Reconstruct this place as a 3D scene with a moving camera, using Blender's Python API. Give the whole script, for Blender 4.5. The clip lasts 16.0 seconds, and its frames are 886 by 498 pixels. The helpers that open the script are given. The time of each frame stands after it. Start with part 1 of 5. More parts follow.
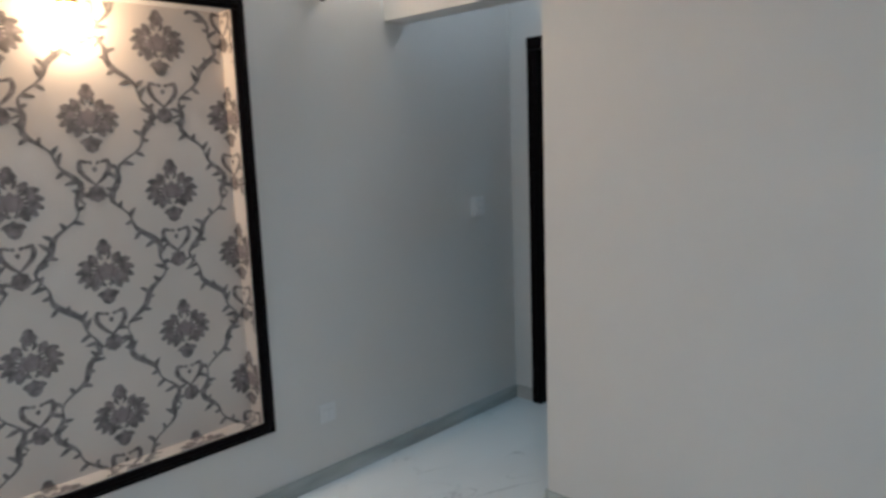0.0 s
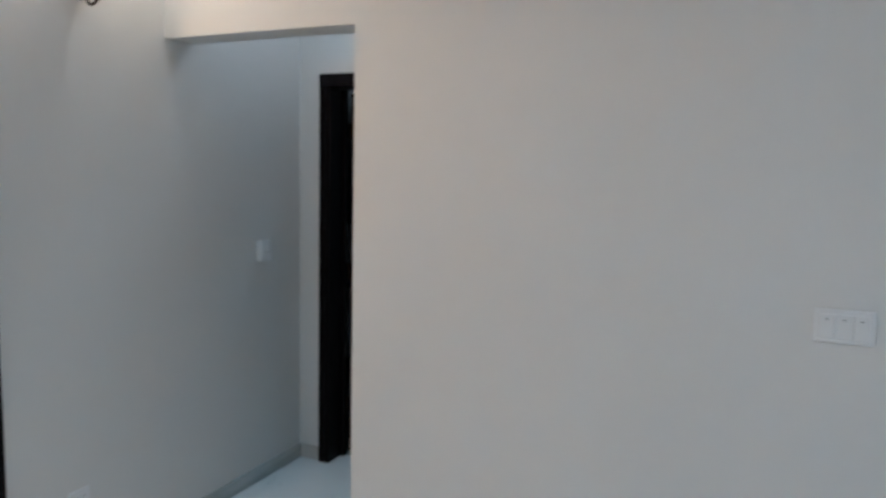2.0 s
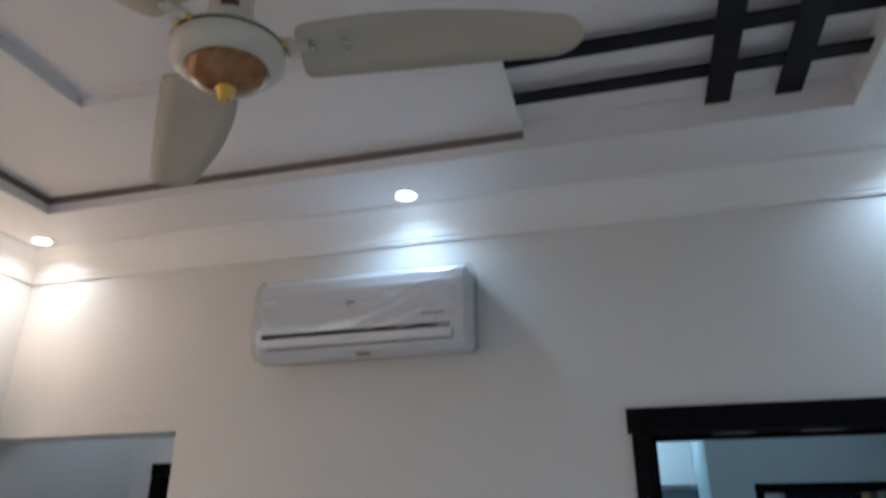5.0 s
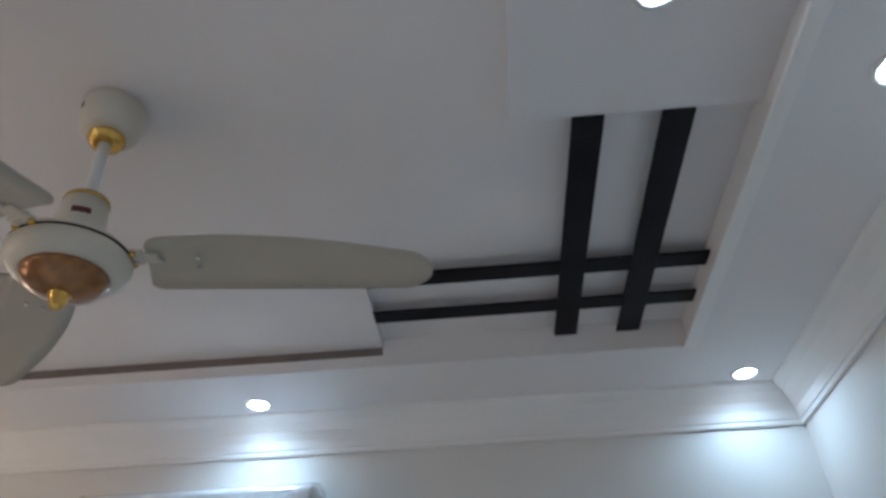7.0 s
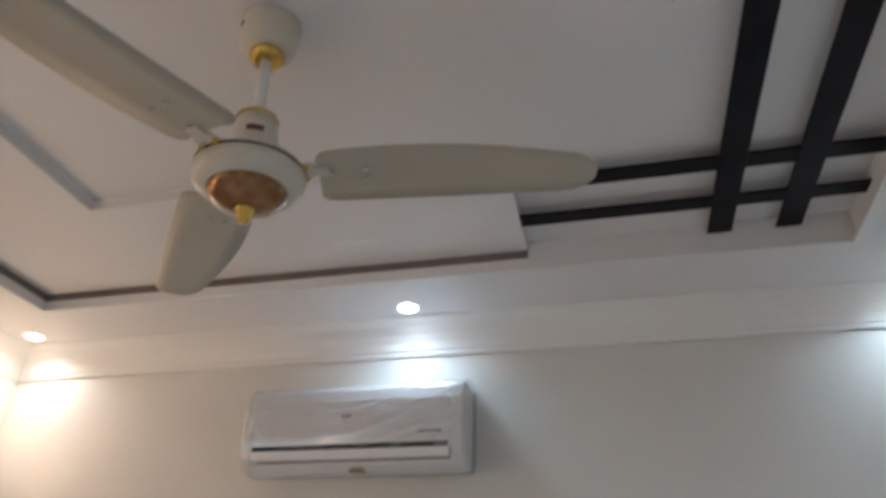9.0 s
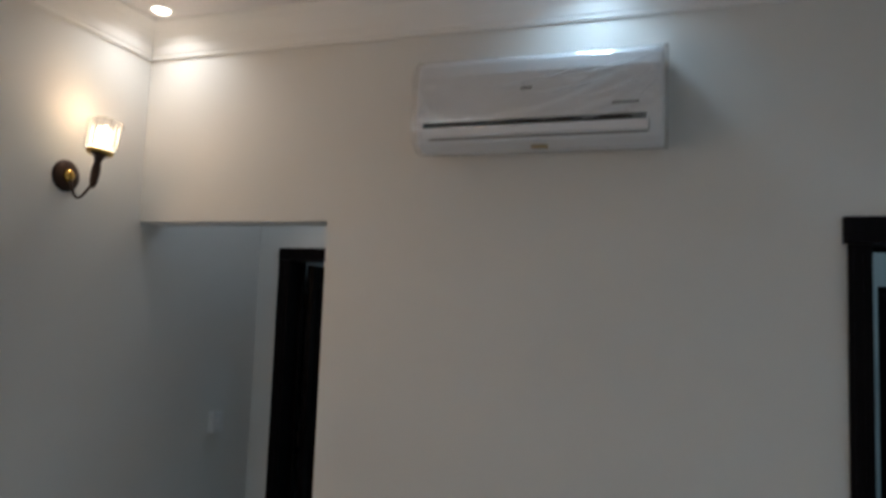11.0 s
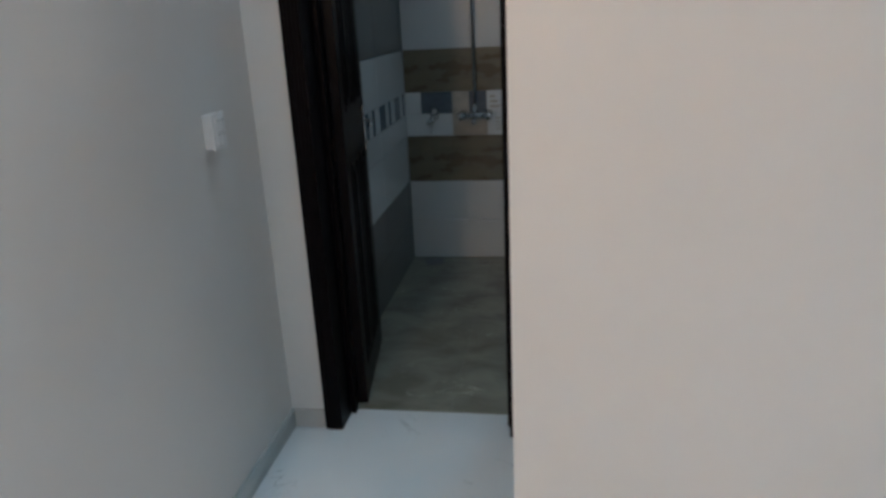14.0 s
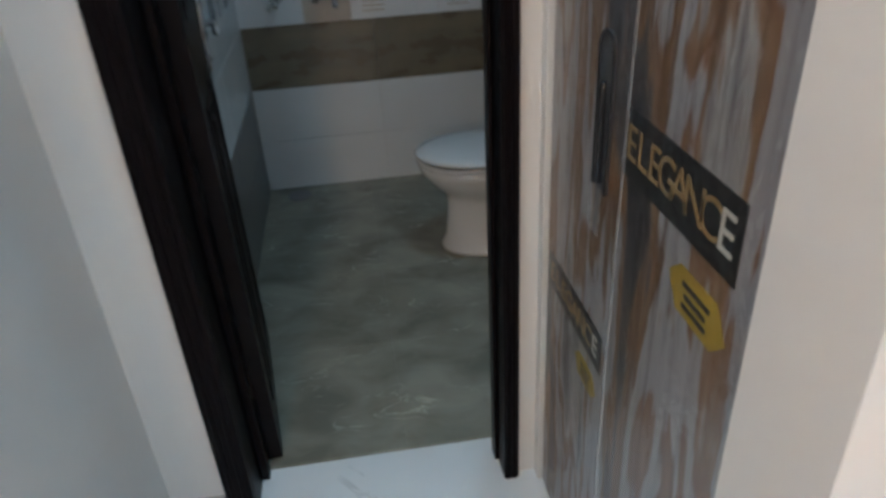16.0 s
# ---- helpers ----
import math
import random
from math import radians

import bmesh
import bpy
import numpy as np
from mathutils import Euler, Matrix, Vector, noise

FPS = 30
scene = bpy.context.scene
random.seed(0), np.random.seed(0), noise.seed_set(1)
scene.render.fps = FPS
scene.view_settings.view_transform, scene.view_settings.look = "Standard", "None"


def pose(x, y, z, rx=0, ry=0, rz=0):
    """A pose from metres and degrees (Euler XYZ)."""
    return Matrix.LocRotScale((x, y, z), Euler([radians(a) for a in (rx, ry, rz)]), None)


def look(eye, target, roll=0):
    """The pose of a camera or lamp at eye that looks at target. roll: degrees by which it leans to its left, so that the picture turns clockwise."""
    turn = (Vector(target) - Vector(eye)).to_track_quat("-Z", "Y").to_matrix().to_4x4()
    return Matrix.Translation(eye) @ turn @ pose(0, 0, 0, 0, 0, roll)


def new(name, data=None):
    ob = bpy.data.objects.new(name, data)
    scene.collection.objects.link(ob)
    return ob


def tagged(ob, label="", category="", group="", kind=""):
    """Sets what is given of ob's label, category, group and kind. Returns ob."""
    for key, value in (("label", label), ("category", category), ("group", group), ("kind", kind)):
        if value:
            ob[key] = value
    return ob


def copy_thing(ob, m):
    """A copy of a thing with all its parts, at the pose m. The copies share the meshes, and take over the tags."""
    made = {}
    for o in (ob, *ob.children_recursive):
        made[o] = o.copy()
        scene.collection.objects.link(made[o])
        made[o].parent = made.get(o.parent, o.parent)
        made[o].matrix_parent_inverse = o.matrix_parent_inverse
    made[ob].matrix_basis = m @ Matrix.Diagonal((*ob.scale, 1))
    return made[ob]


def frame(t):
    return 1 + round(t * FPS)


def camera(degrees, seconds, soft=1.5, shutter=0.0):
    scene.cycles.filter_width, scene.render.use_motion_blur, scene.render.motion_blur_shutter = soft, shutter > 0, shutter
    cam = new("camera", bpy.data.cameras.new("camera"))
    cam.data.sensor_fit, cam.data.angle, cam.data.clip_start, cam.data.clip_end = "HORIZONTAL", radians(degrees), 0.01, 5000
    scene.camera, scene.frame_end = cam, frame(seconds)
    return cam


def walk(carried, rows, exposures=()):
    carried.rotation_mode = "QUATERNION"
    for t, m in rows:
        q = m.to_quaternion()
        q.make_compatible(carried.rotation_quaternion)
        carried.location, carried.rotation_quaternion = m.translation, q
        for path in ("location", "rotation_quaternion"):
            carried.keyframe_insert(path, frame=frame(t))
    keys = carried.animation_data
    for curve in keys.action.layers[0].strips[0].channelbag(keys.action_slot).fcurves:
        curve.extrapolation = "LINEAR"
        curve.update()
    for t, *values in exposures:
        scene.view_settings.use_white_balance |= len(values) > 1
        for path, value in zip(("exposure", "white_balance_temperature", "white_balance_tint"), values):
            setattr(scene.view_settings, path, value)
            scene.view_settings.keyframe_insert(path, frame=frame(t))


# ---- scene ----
cam = camera(64.6, 16.0, soft=3.0, shutter=0.5)
PATH = [
    (0, (2.606, -2.314, 1.596), (1.223, -0.903, 1.284), -2.1),
    (0.5, (2.615, -2.288, 1.594), (1.326, -0.79, 1.286), -1.8),
    (1, (2.527, -2.282, 1.531), (1.361, -0.683, 1.24), 0.5),
    (1.5, (2.355, -2.239, 1.611), (1.364, -0.521, 1.359), 2.0),
    (2, (2.303, -2.253, 1.618), (1.49, -0.438, 1.407), 1.3),
    (2.5, (2.388, -2.421, 1.626), (1.726, -0.538, 1.51), 0.2),
    (3, (2.568, -2.504, 1.663), (1.968, -0.601, 1.797), -0.6),
    (3.5, (2.668, -2.547, 1.686), (2.074, -0.659, 1.975), -0.6),
    (4, (2.717, -2.574, 1.702), (2.134, -0.707, 2.12), -1.3),
    (4.5, (2.726, -2.587, 1.707), (2.214, -0.738, 2.271), 0.0),
    (5, (2.764, -2.584, 1.74), (2.284, -0.799, 2.506), -0.1),
    (7.5, (2.842, -2.622, 1.793), (2.787, -1.072, 3.055), -2.5),
    (8, (2.844, -2.637, 1.782), (2.73, -1.073, 3.024), -1.6),
    (8.5, (2.808, -2.628, 1.789), (2.503, -1.029, 2.952), 0.1),
    (11, (2.246, -2.474, 1.822), (1.61, -0.586, 1.996), 2.2),
    (11.5, (2.118, -2.341, 1.654), (1.491, -0.442, 1.658), 4.0),
    (12, (1.905, -2.225, 1.611), (1.201, -0.362, 1.43), -0.4),
    (12.5, (1.65, -2.062, 1.569), (0.993, -0.204, 1.231), 0.6),
    (13, (1.357, -1.795, 1.57), (0.883, 0.095, 1.116), 1.9),
    (13.5, (1.165, -1.605, 1.548), (0.817, 0.288, 1.003), 0.1),
    (14, (1.007, -1.334, 1.507), (0.697, 0.538, 0.875), -2.8),
    (14.5, (0.872, -1.053, 1.502), (0.543, 0.794, 0.809), -1.5),
    (15, (0.721, -0.78, 1.48), (0.49, 1.063, 0.738), -0.8),
    (15.5, (0.623, -0.551, 1.487), (0.626, 1.259, 0.637), -0.0),
    (16, (0.569, -0.352, 1.475), (0.773, 1.367, 0.473), -3.4),
]

EXPOSURE = [(0.0, -0.31, 5350, 3), (1.0, -0.2, 5300, 3), (1.5, -0.12, 5300, 4), (2.0, -0.12, 5300, 4), (2.5, -0.04, 5350, 5), (3.2, -0.31, 5400, 7), (4.0, -0.72, 5400, 8), (5.0, -0.68, 5350, 7), (7.5, -0.49, 5380, 6), (8.5, -0.38, 6000, 9),
            (11.0, -1.12, 5600, 4), (11.5, -1.0, 5550, 4), (12.0, -0.45, 5550, 5), (12.5, -0.08, 5550, 7), (14.0, 0.14, 5600, 7), (14.5, 0.24, 5650, 8), (15.0, 0.28, 5650, 7), (15.5, 0.44, 5550, 6), (16.0, 0.82, 5600, 7)]
walk(cam, [(t, look(e, g, r)) for t, e, g, r in PATH], EXPOSURE)

# ---- world ----
world = bpy.data.worlds.new("world")
world.use_nodes = True
scene.world = world
sky = world.node_tree.nodes.new("ShaderNodeTexSky")
sky.sky_type, sky.sun_disc, sky.sun_elevation = "NISHITA", False, radians(35)
world.node_tree.links.new(sky.outputs[0], world.node_tree.nodes["Background"].inputs[0])
world.node_tree.nodes["Background"].inputs[1].default_value = 0.08

WARM, COOL, BLUE = (1.0, 0.6, 0.32), (0.69, 0.885, 1.0), (0.45, 0.82, 1.0)
DOWN_W, REAR_W, CORNER_W, SCONCE_W, NICHE_W, HALL_W, BATH_W, LOBBY_W, FAR_W = 1.95, 5.1, 2.8, 3.0, 13.0, 1.9, 1.12, 0.3, 6.0


# ---- materials ----
def mat(name, color, rough=0.5, metal=0.0, vary=0.06, scale=3.0, bump=0.0, bscale=60.0, color2=None, stretch=(1, 1, 1), coat=0.0, spec=0.5, detail=5.0):
    """A surface with broad and fine variation of its colour, roughness and relief."""
    m = bpy.data.materials.new(name)
    m.use_nodes = True
    nt = m.node_tree
    b = nt.nodes["Principled BSDF"]
    b.inputs["Roughness"].default_value, b.inputs["Metallic"].default_value = rough, metal
    b.inputs["Coat Weight"].default_value, b.inputs["Specular IOR Level"].default_value = coat, spec
    co = nt.nodes.new("ShaderNodeTexCoord")
    mp = nt.nodes.new("ShaderNodeMapping")
    mp.inputs["Scale"].default_value = stretch
    nt.links.new(co.outputs["Object"], mp.inputs[0])
    n1 = nt.nodes.new("ShaderNodeTexNoise")
    n1.inputs["Scale"].default_value, n1.inputs["Detail"].default_value = scale, detail
    nt.links.new(mp.outputs[0], n1.inputs["Vector"])
    ramp = nt.nodes.new("ShaderNodeValToRGB")
    c2 = color2 or tuple(c * (1 - vary) for c in color)
    ramp.color_ramp.elements[0].position, ramp.color_ramp.elements[1].position = 0.35, 0.65
    ramp.color_ramp.elements[0].color, ramp.color_ramp.elements[1].color = (*c2, 1), (*color, 1)
    nt.links.new(n1.outputs["Fac"], ramp.inputs[0])
    nt.links.new(ramp.outputs[0], b.inputs["Base Color"])
    rr = nt.nodes.new("ShaderNodeMapRange")
    rr.inputs["To Min"].default_value, rr.inputs["To Max"].default_value = max(rough - 0.06, 0.02), min(rough + 0.06, 1)
    nt.links.new(n1.outputs["Fac"], rr.inputs[0])
    nt.links.new(rr.outputs[0], b.inputs["Roughness"])
    if bump:
        n2 = nt.nodes.new("ShaderNodeTexNoise")
        n2.inputs["Scale"].default_value, n2.inputs["Detail"].default_value = bscale, 4
        nt.links.new(mp.outputs[0], n2.inputs["Vector"])
        bp = nt.nodes.new("ShaderNodeBump")
        bp.inputs["Strength"].default_value, bp.inputs["Distance"].default_value = bump, 0.004
        nt.links.new(n2.outputs["Fac"], bp.inputs["Height"])
        nt.links.new(bp.outputs[0], b.inputs["Normal"])
    return m


def glow(name, color, strength):
    m = bpy.data.materials.new(name)
    m.use_nodes = True
    b = m.node_tree.nodes["Principled BSDF"]
    b.inputs["Base Color"].default_value = (*color, 1)
    b.inputs["Emission Color"].default_value, b.inputs["Emission Strength"].default_value = (*color, 1), strength
    return m


def clear(name, tint=(1, 1, 1), gloss=0.12, rough=0.08, bump=0.0, bscale=14.0, haze=0.0):
    """Thin clear sheet: lets light through, with a reflecting skin and a little milkiness."""
    m = bpy.data.materials.new(name)
    m.use_nodes = True
    nt = m.node_tree
    nt.nodes.remove(nt.nodes["Principled BSDF"])
    tr, gl, df = (nt.nodes.new(k) for k in ("ShaderNodeBsdfTransparent", "ShaderNodeBsdfGlossy", "ShaderNodeBsdfDiffuse"))
    tr.inputs[0].default_value, gl.inputs["Roughness"].default_value = (*tint, 1), rough
    df.inputs[0].default_value = (0.85, 0.86, 0.88, 1)
    mix, mix2 = nt.nodes.new("ShaderNodeMixShader"), nt.nodes.new("ShaderNodeMixShader")
    mix.inputs[0].default_value, mix2.inputs[0].default_value = gloss, haze
    nt.links.new(tr.outputs[0], mix.inputs[1])
    nt.links.new(gl.outputs[0], mix.inputs[2])
    nt.links.new(mix.outputs[0], mix2.inputs[1])
    nt.links.new(df.outputs[0], mix2.inputs[2])
    nt.links.new(mix2.outputs[0], nt.nodes["Material Output"].inputs[0])
    if bump:
        co, n2, bp = nt.nodes.new("ShaderNodeTexCoord"), nt.nodes.new("ShaderNodeTexNoise"), nt.nodes.new("ShaderNodeBump")
        n2.inputs["Scale"].default_value = bscale
        n2.inputs["Distortion"].default_value = 1.5
        bp.inputs["Strength"].default_value, bp.inputs["Distance"].default_value = bump, 0.02
        nt.links.new(co.outputs["Object"], n2.inputs["Vector"])
        nt.links.new(n2.outputs["Fac"], bp.inputs["Height"])
        nt.links.new(bp.outputs[0], gl.inputs["Normal"])
    return m


PAINT = mat("wall_paint", (0.735, 0.722, 0.7), 0.55, vary=0.035, scale=1.3, bump=0.06, bscale=120)
CEIL = mat("ceiling_paint", (0.79, 0.768, 0.772), 0.6, vary=0.03, scale=1.2, bump=0.04, bscale=140)
GYPSUM = mat("cornice_gypsum", (0.82, 0.81, 0.8), 0.5, vary=0.03, scale=2)
SKIRT = mat("grey_marble_skirting", (0.5, 0.53, 0.52), 0.22, scale=3.5, color2=(0.27, 0.29, 0.28), stretch=(1, 0.5, 2.5), detail=9)
SKIRT_PALE = mat("beige_marble_skirting", (0.6, 0.575, 0.54), 0.25, scale=4, color2=(0.5, 0.48, 0.455), detail=8)
DARK = mat("black_stained_wood", (0.007, 0.005, 0.006), 0.34, scale=6, color2=(0.0045, 0.0035, 0.004), stretch=(8, 8, 0.6), bump=0.15, bscale=30, spec=0.07)
BLACKBEAM = mat("blackened_beam", (0.014, 0.013, 0.016), 0.45, scale=6, color2=(0.008, 0.007, 0.01), stretch=(1, 1, 4), bump=0.15, bscale=40, spec=0.12)
GAP_SHADE = mat("taupe_gap_shade", (0.2, 0.165, 0.155), 0.6, vary=0.15, scale=5)
PAPER = mat("wallpaper_ground", (0.7, 0.636, 0.58), 0.62, vary=0.06, scale=2.5, bump=0.2, bscale=220)
PRINT = mat("wallpaper_print", (0.12, 0.107, 0.107), 0.55, scale=34, color2=(0.3, 0.265, 0.26), bump=0.2, bscale=240)
PALE = mat("wallpaper_pale_print", (0.33, 0.285, 0.28), 0.55, scale=30, color2=(0.24, 0.205, 0.21), bump=0.2, bscale=240)
VINE = mat("wallpaper_vine", (0.11, 0.102, 0.104), 0.55, scale=34, color2=(0.29, 0.265, 0.26), bump=0.2, bscale=240)
WHITE = mat("white_plastic", (0.8, 0.8, 0.8), 0.3, vary=0.02, scale=4)
ACWHITE = mat("unit_white_plastic", (0.8, 0.81, 0.85), 0.35, vary=0.02, scale=3)
GREYP = mat("grey_plastic", (0.2, 0.2, 0.21), 0.4)
GUNMETAL = mat("gunmetal_plate", (0.1, 0.095, 0.1), 0.4, metal=0.4, vary=0.2, scale=20)
BLACKP = mat("black_plastic", (0.012, 0.012, 0.014), 0.35)
AMBER = mat("amber_sticker", (0.34, 0.26, 0.12), 0.5)
CREAM = mat("cream_enamel", (0.64, 0.59, 0.5), 0.3, vary=0.04, scale=4, coat=0.2)
BLADE = mat("cream_fan_blade", (0.5, 0.452, 0.37), 0.38, vary=0.06, scale=3)
COPPER = mat("copper_brown_lacquer", (0.33, 0.14, 0.025), 0.18, metal=0.3, scale=40, color2=(0.22, 0.085, 0.015), coat=0.8)
BRASS = mat("polished_brass", (0.75, 0.48, 0.12), 0.18, metal=1.0, vary=0.15, scale=12)
RED = mat("dark_red_print", (0.12, 0.02, 0.03), 0.5)
BRONZE = mat("dark_bronze", (0.06, 0.035, 0.025), 0.35, metal=0.6, vary=0.3, scale=20)
CHROME = mat("chrome", (0.7, 0.72, 0.74), 0.12, metal=1.0, vary=0.05, scale=9)
T_WHITE = mat("white_wall_tile", (0.72, 0.74, 0.75), 0.2, vary=0.03, scale=3)
T_BROWN = mat("brown_stone_tile", (0.19, 0.16, 0.105), 0.28, scale=5, color2=(0.125, 0.103, 0.066), stretch=(1, 1, 2.2), detail=9, bump=0.1, bscale=20)
T_GREY = mat("slate_grey_tile", (0.14, 0.146, 0.142), 0.34, scale=0.8, color2=(0.132, 0.138, 0.134), detail=1)
T_BLUE = mat("blue_grey_mosaic", (0.13, 0.16, 0.2), 0.25, vary=0.2, scale=16)
T_BEIGE = mat("beige_mosaic", (0.52, 0.48, 0.42), 0.25, vary=0.15, scale=16)
GROUT = mat("grey_grout", (0.66, 0.66, 0.65), 0.8, vary=0.1, scale=20)
PORCELAIN = mat("porcelain", (0.8, 0.8, 0.8), 0.12, vary=0.02, scale=3, coat=0.5)
NAVY = mat("navy_curtain_cloth", (0.004, 0.006, 0.024), 0.85, scale=60, color2=(0.003, 0.004, 0.015), bump=0.2, bscale=300)
GOLD = mat("mustard_gold_cloth", (0.42, 0.27, 0.11), 0.6, vary=0.25, scale=50, bump=0.2, bscale=200)
SHEER = mat("pale_green_sheer", (0.5, 0.52, 0.42), 0.8, scale=9, color2=(0.25, 0.28, 0.22), bump=0.1, bscale=80)
KGREY = mat("grey_gloss_laminate", (0.09, 0.105, 0.11), 0.15, vary=0.05, scale=4, coat=0.4)
KBASE = mat("slate_grey_laminate", (0.13, 0.14, 0.15), 0.25, vary=0.06, scale=4, coat=0.3)
KDARK = mat("dark_brown_laminate", (0.03, 0.024, 0.024), 0.35, vary=0.1, scale=5)
HALLP = mat("pale_teal_wall_paint", (0.56, 0.64, 0.65), 0.55, vary=0.04, scale=1.3, bump=0.05, bscale=120)
LABELB = mat("black_label_print", (0.012, 0.012, 0.013), 0.3)
LABELW = mat("silver_lettering", (0.6, 0.58, 0.52), 0.35)
LABELO = mat("gold_lettering", (0.34, 0.23, 0.1), 0.35)
YELLOW = mat("yellow_label_print", (0.4, 0.27, 0.015), 0.35, vary=0.1, scale=20)
FILM = clear("clear_plastic_film", gloss=0.11, rough=0.08, bump=0.5, bscale=9, haze=0.015)
BUNCH = clear("bunched_plastic_film", gloss=0.2, rough=0.15, bump=0.5, bscale=30, haze=0.12)
ACFILM = clear("clear_wrapping_film", gloss=0.22, rough=0.07, bump=0.12, bscale=10, haze=0.11)
CREASE = clear("creased_wrapping_film", gloss=0.35, rough=0.2, haze=0.42)
FOLD = clear("folded_plastic_film", gloss=0.25, rough=0.15, bump=0.6, bscale=30, haze=0.2)
GLASS = clear("cut_glass", gloss=0.2, rough=0.08, haze=0.4)
LENS_W = glow("warm_lamp_lens", (1.0, 0.8, 0.6), 25)
LENS_C = glow("white_lamp_lens", (0.95, 0.98, 1.0), 40)
BULB = glow("warm_bulb", (1.0, 0.75, 0.45), 70)


def noise_at(nt, co, stretch, scale, detail, distort=0.0):
    """A noise node on object coordinates stretched along the axes."""
    mp, n = nt.nodes.new("ShaderNodeMapping"), nt.nodes.new("ShaderNodeTexNoise")
    mp.inputs["Scale"].default_value = stretch
    n.inputs["Scale"].default_value, n.inputs["Detail"].default_value, n.inputs["Distortion"].default_value = scale, detail, distort
    nt.links.new(co.outputs["Object"], mp.inputs[0])
    nt.links.new(mp.outputs[0], n.inputs["Vector"])
    return n


def colour_ramp(nt, source, stops):
    ramp = nt.nodes.new("ShaderNodeValToRGB")
    r = ramp.color_ramp
    r.elements[0].position, r.elements[0].color = stops[0][0], (*stops[0][1], 1)
    r.elements[1].position, r.elements[1].color = stops[-1][0], (*stops[-1][1], 1)
    for p, c in stops[1:-1]:
        r.elements.new(p).color = (*c, 1)
    nt.links.new(source.outputs["Fac"], ramp.inputs[0])
    return ramp


def blend(nt, kind, fac, a, b):
    """Colour mix of two ramps; fac a number or a ramp."""
    mx = nt.nodes.new("ShaderNodeMixRGB")
    mx.blend_type = kind
    if isinstance(fac, (int, float)):
        mx.inputs[0].default_value = fac
    else:
        nt.links.new(fac.outputs[0], mx.inputs[0])
    nt.links.new(a.outputs[0], mx.inputs[1])
    nt.links.new(b.outputs[0], mx.inputs[2])
    return mx


def wood_film():
    """Printed protective film: broad weathered patches of grey, tan and brown under fine upright streaks."""
    m = bpy.data.materials.new("printed_wood_film")
    m.use_nodes = True
    nt = m.node_tree
    b = nt.nodes["Principled BSDF"]
    co = nt.nodes.new("ShaderNodeTexCoord")
    broad = colour_ramp(nt, noise_at(nt, co, (1, 3.1, 0.55), 2.3, 5, 0.25), ((0.32, (0.035, 0.032, 0.036)), (0.4, (0.1, 0.085, 0.08)), (0.425, (0.24, 0.14, 0.07)), (0.465, (0.17, 0.085, 0.035)), (0.485, (0.36, 0.35, 0.36)), (0.55, (0.33, 0.32, 0.335)), (0.565, (0.2, 0.1, 0.045)), (0.6, (0.27, 0.18, 0.11)), (0.625, (0.4, 0.39, 0.39)), (0.72, (0.07, 0.066, 0.07))))
    streak = colour_ramp(nt, noise_at(nt, co, (1, 46, 1.4), 1.3, 6, 0.3), ((0.3, (0.42, 0.4, 0.4)), (0.5, (0.9, 0.89, 0.88)), (0.7, (1.0, 1.0, 1.0))))
    cracks = colour_ramp(nt, noise_at(nt, co, (1, 20, 2.2), 1.1, 8, 1.2), ((0.3, (1, 1, 1)), (0.49, (1, 1, 1)), (0.5, (0.35, 0.3, 0.28)), (0.51, (1, 1, 1)), (0.7, (1, 1, 1))))
    mixed = blend(nt, "MULTIPLY", 0.3, blend(nt, "MULTIPLY", 0.65, broad, streak), cracks)
    nt.links.new(mixed.outputs[0], b.inputs["Base Color"])
    b.inputs["Roughness"].default_value = 0.32
    return m


def veined_marble():
    """Polished white marble with soft clouds and a few broken grey veins."""
    m = bpy.data.materials.new("white_marble")
    m.use_nodes = True
    nt = m.node_tree
    b = nt.nodes["Principled BSDF"]
    co = nt.nodes.new("ShaderNodeTexCoord")
    cloud = colour_ramp(nt, noise_at(nt, co, (1, 0.5, 1), 1.6, 8, 0.4), ((0.35, (0.74, 0.78, 0.8)), (0.65, (0.85, 0.88, 0.89))))
    vein = colour_ramp(nt, noise_at(nt, co, (1, 0.7, 1), 1.9, 5, 1.6), ((0.3, (1, 1, 1)), (0.492, (1, 1, 1)), (0.5, (0.4, 0.42, 0.43)), (0.508, (1, 1, 1)), (0.7, (1, 1, 1))))
    where = colour_ramp(nt, noise_at(nt, co, (1, 1, 1), 2.3, 2), ((0.52, (0, 0, 0)), (0.66, (0.8, 0.8, 0.8))))
    mixed = blend(nt, "MULTIPLY", where, cloud, vein)
    nt.links.new(mixed.outputs[0], b.inputs["Base Color"])
    b.inputs["Roughness"].default_value, b.inputs["Coat Weight"].default_value = 0.13, 0.3
    return m


